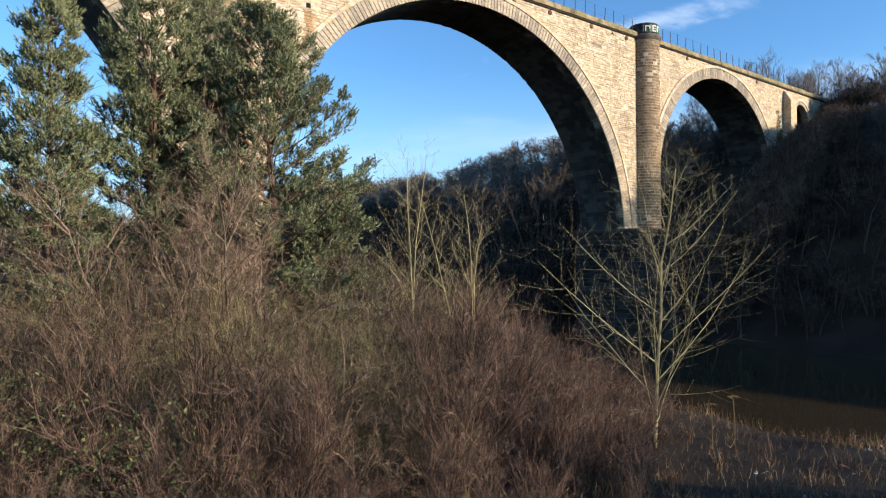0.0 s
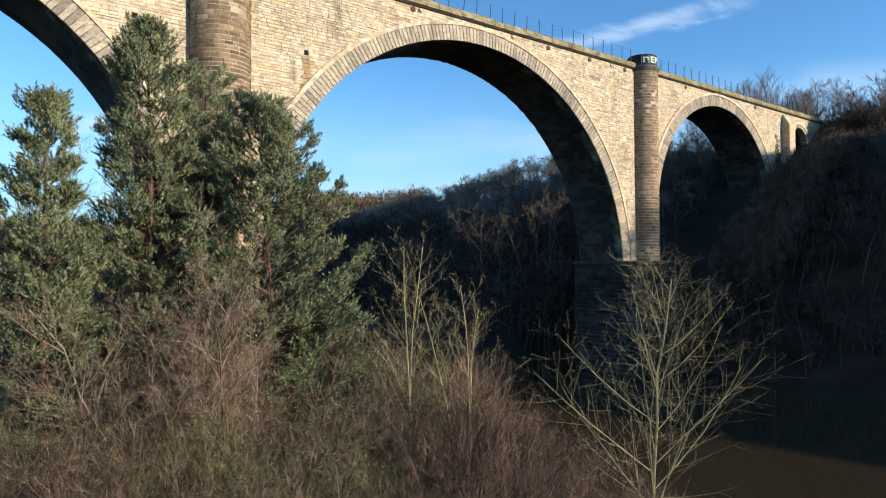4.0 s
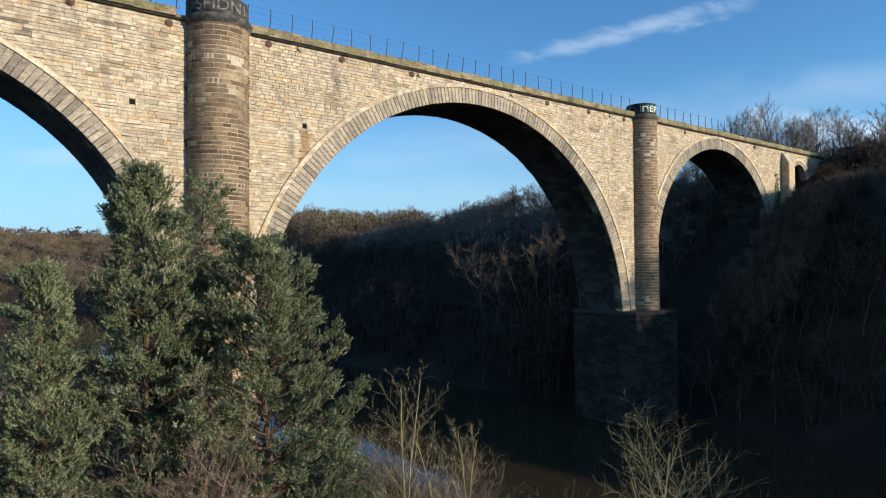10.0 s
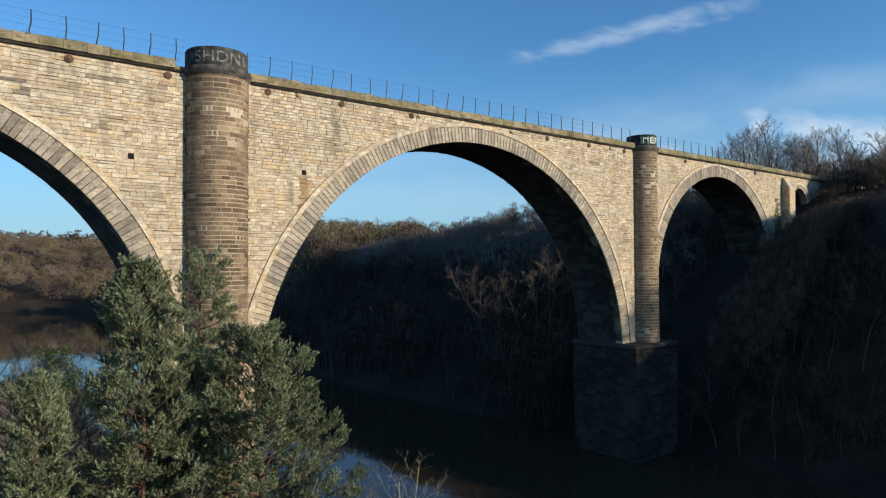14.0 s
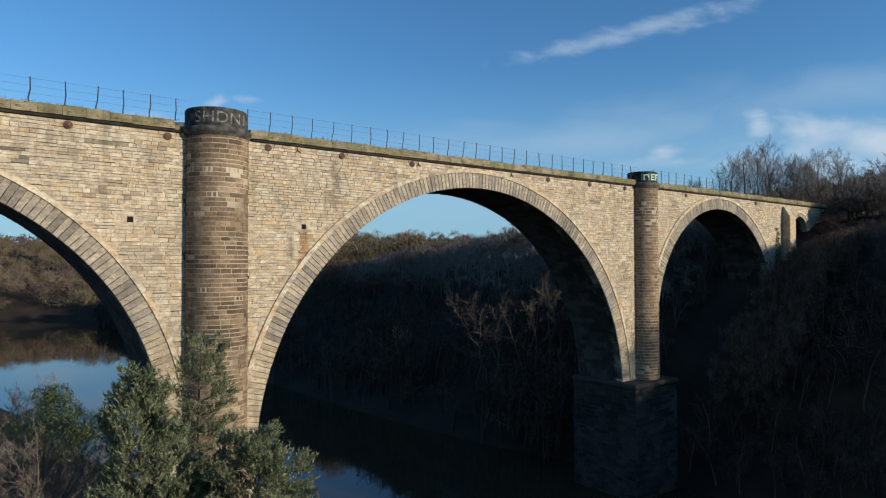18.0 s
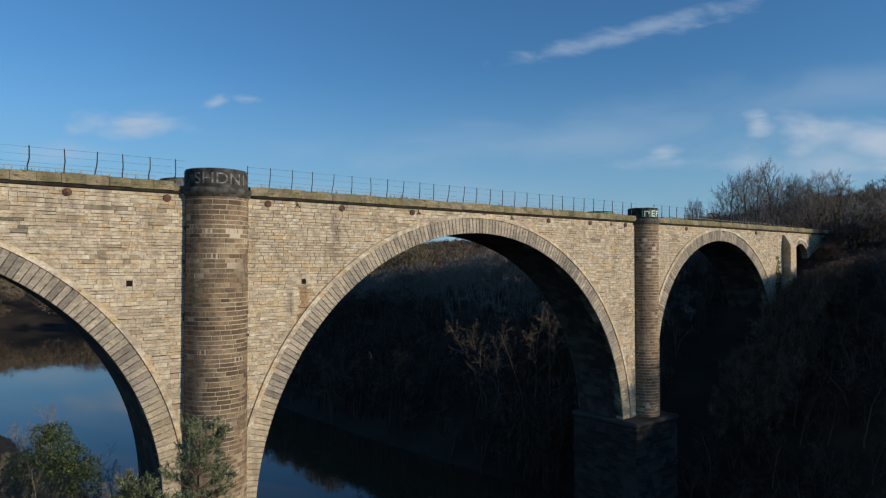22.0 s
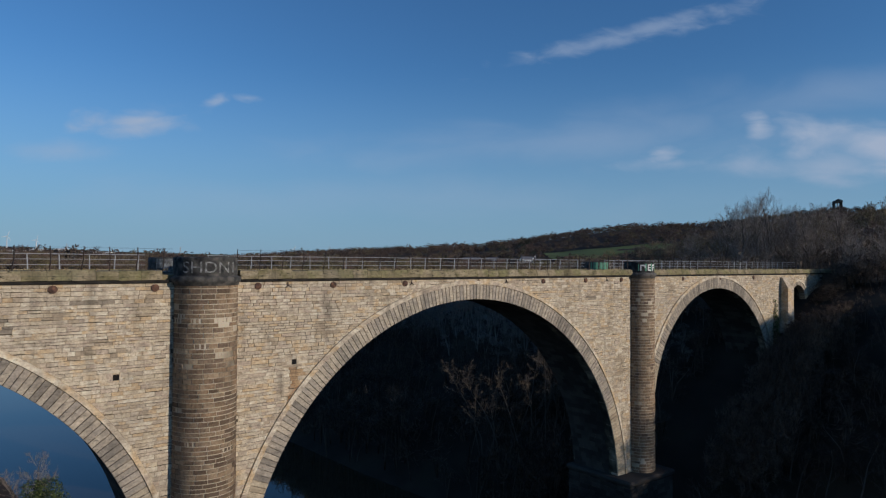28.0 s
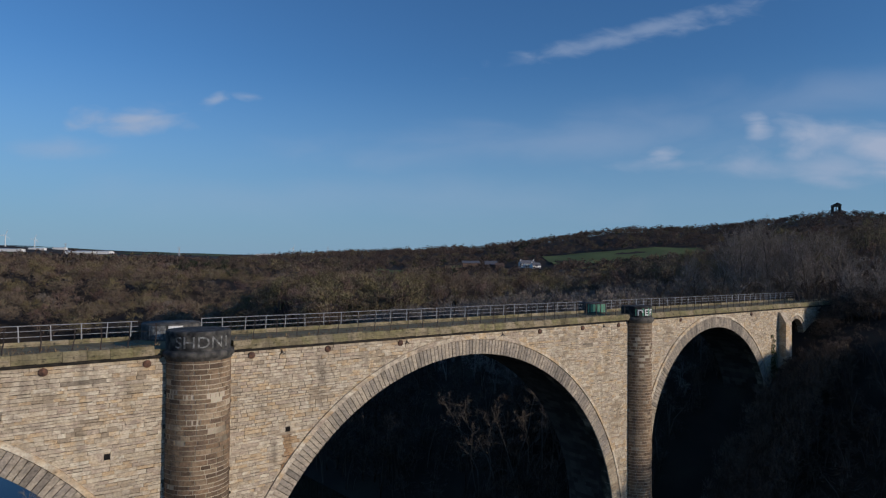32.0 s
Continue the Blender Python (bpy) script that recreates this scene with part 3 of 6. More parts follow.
part("spandrel_wall", wall_core(-112, 112, 0.03, DEPTH - 0.06, TOP, ARCHES + [SMALL], WORN_JOINT), None, viaduct)

# arch rings: voussoirs, hood mould, barrel courses
RING = 1.55
PALE_RING = PALE_VOUSSOIR


def voussoir_mesh(r, angle, depth, thick):
    """One wedge in the plane of the face, its middle straight up from the arch's centre."""
    h = angle / 2 * 0.92
    ins, out = (r, r + thick)
    verts = []
    for y in (-0.07, depth):
        for a, q in ((-h, ins), (h, ins), (h, out), (-h, out)):
            verts.append((math.sin(a) * q, y, math.cos(a) * q))
    g = 0.025
    for a, q in ((-h + g / r, ins + g), (h - g / r, ins + g), (h - g / r, out - g), (-h + g / r, out - g)):
        verts.append((math.sin(a) * q, -0.1, math.cos(a) * q))
    faces = [(8, 9, 10, 11)] + [(i, (i + 1) % 4, 8 + (i + 1) % 4, 8 + i) for i in range(4)] + [(i + 4, (i + 1) % 4 + 4, (i + 1) % 4, i) for i in range(4)] + [(7, 6, 5, 4)]
    return mesh_of("voussoir", verts, faces, RING_STONE)


def arch_ring(c, zc, r, spring, count, label, thick=RING):
    ring = part("arch_ring", None, None, viaduct, label)
    ring.location = (c, 0, zc)
    low = math.acos(max(0.0, min(1.0, (spring - zc) / r)))
    step = 2 * low / count
    shapes = [voussoir_mesh(r, step, d, thick * s) for d, s in ((0.9, 1.0), (0.9, 0.985), (0.9, 1.01))]
    pale = [me.copy() for me in shapes]
    for me in pale:
        me.materials[0] = PALE_RING
    for k in range(count):
        v = part("voussoir", (pale if abs(-low + step * (k + 0.5)) > 1.16 else shapes)[(k * 7 + k // 3) % 3], None, ring)
        v.rotation_euler = (0, -low + step * (k + 0.5), 0)
        v.location = (0, -0.02 * ((k * 5) % 3) / 3, 0)
    # hood mould: a thin moulding round the ring
    verts, faces, n = [], [], 72
    prof = [(thick + 0.02, -0.02), (thick + 0.02, -0.2), (thick + 0.4, -0.15), (thick + 0.44, 0.06)]
    for k in range(n + 1):
        a = -low + 2 * low * k / n
        for d, y in prof:
            verts.append((math.sin(a) * (r + d), y, math.cos(a) * (r + d)))
    for k in range(n):
        for j in range(3):
            faces.append((k * 4 + j, k * 4 + j + 1, k * 4 + j + 5, k * 4 + j + 4))
    part("hood_mould", mesh_of("hood_mould", verts, faces, STONE), None, ring, "pale stone moulding")
    # barrel: courses of long stones under the vault
    rows = int(count * 0.7)
    verts, faces = [], []
    rng = random.Random(int(r * 10))
    for k in range(rows):
        a0, a1 = -low + 2 * low * k / rows, -low + 2 * low * (k + 1) / rows
        y = 0.92 + rng.random() * 0.5
        while y < DEPTH - 0.2:
            y2 = min(DEPTH, y + rng.uniform(0.6, 1.3))
            d = rng.uniform(0.02, 0.035)
            i = len(verts)
            g = 0.006 / r
            for q, s in ((r + 0.02, 0), (r - d, 1)):
                for a, yy in ((a0 + g, y + 0.012), (a1 - g, y + 0.012), (a1 - g, y2 - 0.012), (a0 + g, y2 - 0.012)):
                    verts.append((math.sin(a) * q, yy, math.cos(a) * q))
            faces += [tuple(i + j for j in q) for q in ((4, 5, 6, 7), (0, 1, 5, 4), (1, 2, 6, 5), (2, 3, 7, 6), (3, 0, 4, 7))]
            y = y2
    tagged(part("vault_lining", mesh_of("vault_lining", verts, faces, SHADE_DARK_BARREL), None, ring, "stone courses of the vault, coloured dark for shade"), kind="stuff")
    return ring


arch_ring(*ARCHES[0], 138, "grey weathered voussoirs of the side arch")
arch_ring(*ARCHES[1], 168, "grey and buff voussoirs of the great arch")
arch_ring(*ARCHES[2], 118, "buff voussoirs of the smaller arch")
arch_ring(*SMALL, 17, "voussoirs of the narrow approach arch", 0.6)

# coursed blocks of the face; those beside the first turret are stones of their own
rng = random.Random(5)


def in_ring(x, z):
    for c, zc, r, spring in ARCHES + [SMALL]:
        if z >= zc - 0.3 and math.hypot(x - c, z - zc) < r + 0.5:
            return True
        if z < zc and abs(x - c) < r + 0.05:
            return True
    return False


block_shapes = {}


def block_mesh(length, tall):
    key = (round(length, 1), round(tall, 2))
    if key not in block_shapes:
        a, b = key[0] / 2 - 0.015, key[1] / 2 - 0.015
        verts = [(-a, 0.08, -b), (a, 0.08, -b), (a, 0.08, b), (-a, 0.08, b)]
        verts += [(-a, 0.02, -b), (a, 0.02, -b), (a, 0.02, b), (-a, 0.02, b)]
        g = 0.006
        verts += [(-a + g, 0, -b + g), (a - g, 0, -b + g), (a - g, 0, b - g), (-a + g, 0, b - g)]
        faces = [(8, 9, 10, 11)] + [(i + s, (i + 1) % 4 + s, (i + 1) % 4 + s + 4, i + s + 4) for s in (0, 4) for i in range(4)]
        block_shapes[key] = mesh_of("stone_block", verts, faces, STONE_PART)
    return block_shapes[key]


STAINS = [(-14.9, 30.9, 0.8, 1.4, "rust"), (-13.6, 28.6, 0.6, 0.8, "rust"), (-36.9, 37.2, 0.5, 0.7, "soot"), (-35.7, 36.8, 0.4, 0.55, "soot"), (-30.4, 38.4, 1.3, 0.3, "soot"), (24.5, 37.2, 1.0, 0.35, "soot")]
laid = {"clean": ([], []), "rust": ([], []), "soot": ([], [])}
singles = 0
z = 4.0
while z < TOP - 0.2:
    tall = rng.choice((0.22, 0.26, 0.28, 0.31, 0.34)) if z > 26 else rng.choice((0.31, 0.36, 0.4, 0.43))
    if z + tall > TOP:
        tall = TOP - z
    x = -70 + rng.random()
    while x < 90:
        length = rng.choice((0.5, 0.6, 0.7, 0.8, 1.0, 1.2, 1.5))
        ok = not any(in_ring(x + a * length, z + b * tall) for a in (0, 1) for b in (0, 1))
        if not ok and length > 0.7:
            length = 0.5
            ok = not any(in_ring(x + a * length, z + b * tall) for a in (0, 1) for b in (0, 1))
        for tx, tr in TURRETS:
            if abs(x + length / 2 - tx) < tr - 0.5:
                ok = False
        if any(x - 0.2 < hx < x + length + 0.2 and z - 0.2 < hz < z + tall + 0.2 for hx, hz in HOLES):
            length = 0.5
        for hx, hz in HOLES:
            if abs(x + length / 2 - hx) < length / 2 + 0.2 and abs(z + tall / 2 - hz) < tall / 2 + 0.2:
                ok = False
        if z < 12 and x > 0:
            ok = False
        if ok:
            out = -rng.random() ** 2 * 0.035 + (0.022 if rng.random() < 0.04 else 0)
            dirt = next((kind for sx, sz, sw, sh, kind in STAINS if ((x + length / 2 - sx) / sw) ** 2 + ((z + tall / 2 - sz) / sh) ** 2 < rng.uniform(0.5, 1.6)), "clean")
            if dirt == "clean" and -19.6 < x < -10 and z > 32.5 and singles < 300:
                ob = part("stone_block", block_mesh(length, tall), None, viaduct)
                ob.location = (x + length / 2, out, z + tall / 2)
                singles += 1
            else:
                bv, bf = laid[dirt]
                i = len(bv)
                lo, hi, lf, rt = (a + b * rng.random() ** 3 for a, b in ((0.005, 0.022), (0.004, 0.016), (0.003, 0.012), (0.003, 0.012)))
                if rng.random() < 0.14:
                    lo += rng.uniform(0.015, 0.05)
                for yy, g in ((0.08, 0.0), (out + 0.018, 0.0), (out, 0.006)):
                    bv += [(x + lf + g, yy, z + lo + g), (x + length - rt - g, yy, z + lo + g), (x + length - rt - g, yy, z + tall - hi - g), (x + lf + g, yy, z + tall - hi - g)]
                bf.append((i + 8, i + 9, i + 10, i + 11))
                bf += [(i + s + j, i + s + (j + 1) % 4, i + s + (j + 1) % 4 + 4, i + s + j + 4) for s in (0, 4) for j in range(4)]
        x += length
    z += tall
for dirt, m, label in (("clean", STONE, "coursed pale sandstone blocks with worn joints"), ("rust", RUSTY_STONE, "rust-stained sandstone blocks"), ("soot", SOOTY_BLOCKS, "soot-stained sandstone blocks")):
    tagged(part("masonry", mesh_of("masonry", *laid[dirt], m), None, viaduct, label), kind="stuff")


# turrets: half-round shafts of narrow courses under a sooty drum
def turret(x, r, base, seed):
    t = part("turret", None, None, viaduct, "half-round turret of narrow brown sandstone courses")
    t.location = (x, 0.15, 0)
    lathe("shaft", [(r - 0.025, base), (r - 0.025, TOP + 0.2)], LIGHT_MORTAR, t, 40)
    rg = random.Random(seed)
    verts, faces = [], []
    z, row = max(base, -1), 0
    while z < TOP - 0.35:
        tall = rg.choice((0.33, 0.37, 0.41))
        a = 166 + 9 * (row % 2) + rg.random() * 3
        row += 1
        while a < 368:
            wide = rg.choice((17, 20, 23, 27))
            out = r + rg.random() * 0.012 - (0.035 if rg.random() < (0.16 if 33 < z < 38 else 0.03) else 0)
            i, n = len(verts), 3
            for q, e in ((r - 0.06, 0.026), (out, 0.036)):
                for zz in (z + e, z + tall - e):
                    for k in range(n + 1):
                        b = radians(a + (wide - 1.5) * k / n)
                        verts.append((q * math.cos(b), q * math.sin(b), zz))
            m = n + 1
            for k in range(n):
                faces.append((i + 2 * m + k, i + 2 * m + k + 1, i + 3 * m + k + 1, i + 3 * m + k))
                faces.append((i + m + k + 1, i + m + k, i + 3 * m + k, i + 3 * m + k + 1))
                faces.append((i + k, i + k + 1, i + 2 * m + k + 1, i + 2 * m + k))
            faces.append((i, i + 2 * m, i + 3 * m, i + m))
            faces.append((i + n, i + m + n, i + 3 * m + n, i + 2 * m + n))
            a += wide
        z += tall
    tagged(part("shaft_facing", mesh_of("shaft_facing", verts, faces, TURRET_STONE), None, t), kind="stuff")
    lathe("cornice", [(r - 0.02, 39.52), (r + 0.06, 39.56), (r + 0.1, 39.72), (r + 0.22, 39.82), (r + 0.26, 40.06), (r + 0.18, 40.2), (r - 0.05, 40.3)], SOOT, t, 48, "soot-black moulded stone band")
    lathe("drum", [(r - 0.05, 40.3), (r - 0.05, 41.62), (r - 0.12, 41.72), (r - 0.5, 41.74), (0.01, 41.74)], SOOT, t, 48, "soot-black stone drum daubed with spray paint", smooth=False)
    return t


turret_a, turret_b = turret(*TURRETS[0], -1, 11), turret(*TURRETS[1], 14.5, 12)
far_heads = []
for tx, tr in TURRETS:
    back = part("turret", None, None, viaduct, "turret head on the far parapet")
    back.location = (tx, BACK - 0.1, 0)
    lathe("shaft", [(tr - 0.05, 14.5), (tr - 0.05, TOP + 0.2)], TURRET_STONE, back, 40)
    lathe("cornice", [(tr, 39.5), (tr + 0.22, 39.8), (tr + 0.26, 40.08), (tr - 0.05, 40.3)], SOOT, back, 40)
    lathe("drum", [(tr - 0.05, 40.3), (tr - 0.05, 41.62), (tr - 0.12, 41.72), (0.01, 41.74)], SOOT, back, 40)
    far_heads.append(back)

# coping and deck
cop_shapes = []
for k in range(4):
    bm = bmesh.new()
    rk = random.Random(k)
    prof = [(-0.02, TOP + 0.15), (-0.3, TOP + 0.17), (-0.32, TOP + 0.46), (-0.24, TOP + 0.5), (-0.2, TOP + 0.9 - 0.03 * k), (0.3, TOP + 0.92), (0.32, TOP + 0.15)]
    rows = [[bm.verts.new((x, y + rk.uniform(-0.015, 0.015), z + rk.uniform(-0.02, 0.02) - TOP)) for y, z in prof] for x in (-0.74, 0.74)]
    for j in range(len(prof)):
        j2 = (j + 1) % len(prof)
        bm.faces.new((rows[0][j], rows[1][j], rows[1][j2], rows[0][j2]))
    bm.faces.new(rows[0][::-1]), bm.faces.new(rows[1])
    bmesh.ops.recalc_face_normals(bm, faces=bm.faces)
    me = bpy.data.meshes.new("coping_stone")
    bm.to_mesh(me)
    bm.free()
    me.materials.append(COPING)
    cop_shapes.append(me)
for side in (0, 1):
    k = 0
    x = -76.0
    while x < 98:
        if all(abs(x - tx) > tr + 0.3 for tx, tr in TURRETS):
            c = part("coping_stone", cop_shapes[(k * 3 + k // 5) % 4], None, viaduct)
            c.location = (x, BACK if side else 0, TOP + random.uniform(-0.015, 0.015))
            if side:
                c.rotation_euler = (0, 0, math.pi)
        x += 1.5
        k += 1
for x0, x1 in ((-76.5, -25.2), (-19.6, 32.45), (36.7, 98)):
    box("string_course", x0, x1, -0.2, 0.3, TOP - 0.06, TOP + 0.149, BLACK_STONE, viaduct, "soot-black string course under the coping", 0.03)
box("deck", -112, 112, 0.3, BACK - 0.3, TOP - 0.1, TOP + 0.55, BALLAST, viaduct, "grass-grown gravel track bed")

# stone pier below the springing of the great arch
base = part("pier_base", None, None, viaduct, "broad ashlar river pier, coloured dark for deep shade")
verts, faces = [], []
PX0, PX1, PY0, PY1 = 28.9, 37.9, -2.6, DEPTH + 0.2
part("core", mesh_of("core", box_verts(PX0, PX1, PY0, PY1, -3, 13.9), BOX, MORTAR), None, base)
rp = random.Random(8)
z = -0.2
while z < 13.7:
    tall = rp.choice((0.5, 0.55, 0.6))
    for face in range(4):
        lo, hi = (PX0, PX1) if face % 2 == 0 else (PY0, PY1)
        a = lo
        while a < hi - 0.05:
            b = min(hi, a + rp.uniform(0.8, 1.6))
            d = rp.uniform(0.03, 0.08)
            i = len(verts)
            for off, e in ((0.0, 0.012), (d, 0.03)):
                for u, w in ((a + e, z + e), (b - e, z + e), (b - e, z + tall - e), (a + e, z + tall - e)):
                    verts.append(((u, PY0 - off, w), (PX1 + off, u, w), (u, PY1 + off, w), (PX0 - off, u, w))[face])
            faces += [tuple(i + j for j in q) for q in ((4, 5, 6, 7), (0, 1, 5, 4), (1, 2, 6, 5), (2, 3, 7, 6), (3, 0, 4, 7))]
            a = b
    z += tall
tagged(part("pier_facing", mesh_of("pier_facing", verts, faces, SHADE_DARK_PIER), None, base), kind="stuff")
box("ledge", PX0 - 0.28, PX1 + 0.28, PY0 - 0.28, PY1 + 0.28, 13.85, 14.5, SHADE_DARK_PIER, base, "projecting weathered stone ledge, coloured dark for shade", 0.2)

# buttress beside the smaller arch, and the square holes and iron plates in the face
bm = bmesh.new()
prof = [(0.05, 18.0), (-1.3, 18.0), (-1.3, 37.6), (-0.3, 39.3), (0.05, 39.3)]
rows = [[bm.verts.new((x, y, z)) for y, z in prof] for x in (74.3, 76.4)]
for j in range(4):
    bm.faces.new((rows[0][j], rows[1][j], rows[1][j + 1], rows[0][j + 1]))
bm.faces.new(rows[0][::-1]), bm.faces.new(rows[1])
bmesh.ops.recalc_face_normals(bm, faces=bm.faces)
part("buttress", bm, STONE_PART, viaduct, "stone buttress with a sloping head")
for hx, hz in HOLES:
    hole = part("put_hole", None, None, viaduct, "small square hole in the masonry")
    s = 0.21
    # shallow back plate; the hole's inner shade is only its colour
    box("back", hx - s, hx + s, 0.02, 0.027, hz - s, hz + s, HOLE_SHADE, hole)
    for x0, x1, z0, z1 in ((hx - 1.15, hx - s, hz - 0.45, hz + 0.45), (hx + s, hx + 1.15, hz - 0.45, hz + 0.45), (hx - s, hx + s, hz + s, hz + 0.45), (hx - s, hx + s, hz - 0.45, hz - s)):
        box("surround_stone", x0 + 0.01, x1 - 0.01, 0.0, 0.2, z0 + 0.008, z1 - 0.008, STONE_PART, hole, "", 0.012)
plate = mesh_of("iron_plate", [(0.29 * q * math.cos(math.pi * k / 6), -0.1 - (0.03 if q < 1 else 0), 0.29 * q * math.sin(math.pi * k / 6)) for q in (1, 0.6) for k in range(12)] + [(0, -0.17, 0)] + [(0.29 * math.cos(math.pi * k / 6), 0.05, 0.29 * math.sin(math.pi * k / 6)) for k in range(12)],
                [(k, (k + 1) % 12, 12 + (k + 1) % 12, 12 + k) for k in range(12)] + [(12 + k, 12 + (k + 1) % 12, 24) for k in range(12)] + [(25 + k, 25 + (k + 1) % 12, (k + 1) % 12, k) for k in range(12)], RUST)
for x in PLATES:
    p = part("tie_plate", plate, None, viaduct, "round rusty iron tie plate")
    p.location = (x, 0, TOP - 0.42)

# branched wall anchors
for x in (-15.5, -2.6, 10.1, 27.5):
    tb = Tubes()
    for a in (95, 215, 335):
        tb.stick([(0, -0.1, 0), (0.3 * math.cos(radians(a)), -0.08, 0.3 * math.sin(radians(a)))], [0.05, 0.035], 5)
    tb.stick([(0, 0.04, 0), (0, -0.12, 0)], [0.06, 0.06], 6)
    p = part("wall_anchor", tb.mesh("wall_anchor", IRON), None, viaduct, "black iron three-armed wall anchor")
    p.location = (x, 0, TOP - 0.4)

# railings along both edges
def railing(y, x0, x1, step, tall, m, rails, lean, label, skip, bend=0.1):
    fence = thing("railing", label, "railing", "railings on the viaduct")
    post_v = Tubes()
    post_v.stick([(-bend, 0, 0), (-bend * 0.9, 0, tall * 0.15), (0, lean, tall * 0.45), (0, lean * 1.2, tall)], [0.05, 0.05, 0.046, 0.042], 4)
    bent = Tubes()
    bent.stick([(-bend * 1.2, 0, 0), (-bend * 1.2, 0, tall * 0.2), (bend * 0.2, lean, tall * 0.5), (bend * 0.5, lean * 1.3, tall)], [0.05, 0.05, 0.046, 0.042], 4)
    shapes = [post_v.mesh("post", m), post_v.mesh("post", m), bent.mesh("post", m)]
    rg = random.Random(int(x0 * 3 + y))
    x = x0
    while x <= x1:
        if not skip(x):
            p = part("post", shapes[rg.randrange(3)], None, fence)
            p.location = (x, y, TOP + 0.85)
            p.rotation_euler = (rg.uniform(-0.03, 0.03), rg.uniform(-0.06, 0.06), 0)
        x += step * rg.uniform(0.9, 1.1)
    for h, rad in rails:
        tb = Tubes()
        n = int((x1 - x0) / 3)
        pts = [(x0 + (x1 - x0) * k / n, y + lean * h + rg.uniform(-0.015, 0.015), TOP + 0.85 + tall * h + rg.uniform(-0.02, 0.02)) for k in range(n + 1)]
        tb.stick(pts, [rad] * len(pts), 4)
        part("rail", tb.mesh("rail", m), None, fence)
    return fence


near_skip = lambda x: any(abs(x - tx) < tr - 0.3 for tx, tr in TURRETS)
railing(0.0, -76, -24.9, 1.95, 1.75, IRON, ((0.35, 0.006), (0.65, 0.006), (0.95, 0.007)), 0.05, "thin rusty iron posts with slack wires", near_skip)
railing(0.0, -19.9, 33.3, 1.95, 1.75, IRON, ((0.35, 0.006), (0.65, 0.006), (0.95, 0.007)), 0.05, "thin rusty iron posts with slack wires", near_skip)
railing(0.0, 36.9, 97, 1.95, 1.75, IRON, ((0.35, 0.006), (0.65, 0.006), (0.95, 0.007)), 0.05, "thin rusty iron posts with slack wires", near_skip)
far_skip = lambda x: False
for x0, x1 in ((-76, -25.1), (-19.8, 32.4), (36.8, 97)):
    railing(BACK, x0, x1, 2.0, 1.3, STEEL, ((0.33, 0.02), (0.66, 0.02), (0.98, 0.028)), -0.04, "grey tubular steel railing on the far parapet", far_skip, 0.0)


# ---------------------------------------------------------------- plants
def unit(v):
    return v / (np.linalg.norm(v) + 1e-9)


def grow(tb, tw, rg, base, way, length, rad, level, levels, spread, up, kids, minrad, crook, first, thin=(0.36, 0.5), reach=(0.42, 0.6)):
    """One limb and its side limbs; the thick ones go to tb, the thin ones to tw."""
    n = 6 if level == 0 else 4 if level < levels - 1 else 2
    pts, d = [np.array(base, dtype=float)], unit(np.array(way, dtype=float))
    for k in range(n):
        d = unit(d + np.array([rg.gauss(0, crook), rg.gauss(0, crook), rg.gauss(0, crook * 0.6) + up]))
        pts.append(pts[-1] + d * length / n)
    radii = np.linspace(rad, max(minrad * 0.5, rad * 0.28), n + 1)
    (tb if level == 0 else tw).stick(pts, radii, 5 if rad > 0.05 else 3)
    if level + 1 >= levels:
        return
    count = kids[level]
    for k in range(count):
        f = first + (0.98 - first) * (k + rg.random() * 0.8) / count if level == 0 else 0.12 + 0.85 * (k + rg.random() * 0.8) / count
        i = min(n - 1, int(f * n))
        p = pts[i] + (pts[i + 1] - pts[i]) * (f * n - i)
        along = unit(pts[i + 1] - pts[i])
        a = k * 2.4 + rg.random() * 1.5
        ref = np.array([math.cos(a), math.sin(a), 0.4 * math.sin(2 * a)])
        side = unit(ref - along * float(ref @ along))
        s = spread * rg.uniform(0.7, 1.3)
        way2 = along * math.cos(s) + side * math.sin(s)
        taper = (1.15 - 0.75 * f) if level == 0 else (1.1 - 0.5 * f)
        grow(tb, tw, rg, p, way2, length * rg.uniform(*reach) * taper, max(minrad, rad * rg.uniform(*thin) * taper), level + 1, levels, spread, up, kids, minrad, crook, first, thin, reach)


def bare_tree(seed, tall, rad, spread, up, kids, stems=1, minrad=0.006, first=0.3, lean=(0.05, 0.3), crook=0.13, thin=(0.36, 0.5), reach=(0.42, 0.6), fuzz=None):
    """A leafless tree: (thick wood, twigs); fuzz is count, length and half width of its finest twigs."""
    rg = random.Random(seed)
    tb, tw = Tubes(), Tubes()
    for k in range(stems):
        a = 6.283 * k / stems + rg.random()
        t = rg.uniform(*lean) if stems > 1 else 0.05
        q = 0.12 * (stems > 1)
        grow(tb, tw, rg, (q * math.cos(a), q * math.sin(a), -0.3), (t * math.cos(a), t * math.sin(a), 1), tall * (rg.uniform(0.7, 1.0) if stems > 1 else 1) * 0.92, rad, 0, len(kids) + 1, spread, up, kids, minrad, crook, first, thin, reach)
    if fuzz:
        tw.fuzz(seed, *fuzz)
    return tb, tw


def merged(a, b):
    a.v += b.v
    a.f4 += [q + a.count for q in b.f4]
    a.f3 += [q + a.count for q in b.f3]
    a.count += b.count
    return a


def tree_thing(name, label, category, group, shape, mats, at, turn=0.0, size=1.0):
    t = thing(name, label, category, group)
    part("trunk", shape[0].mesh("trunk", mats[0]), None, t)
    part("crown", shape[1].mesh("crown", mats[1]), None, t)
    t.matrix_basis = pose(*at, 0, 0, turn) @ Matrix.Diagonal((size, size, size, 1))
    return t


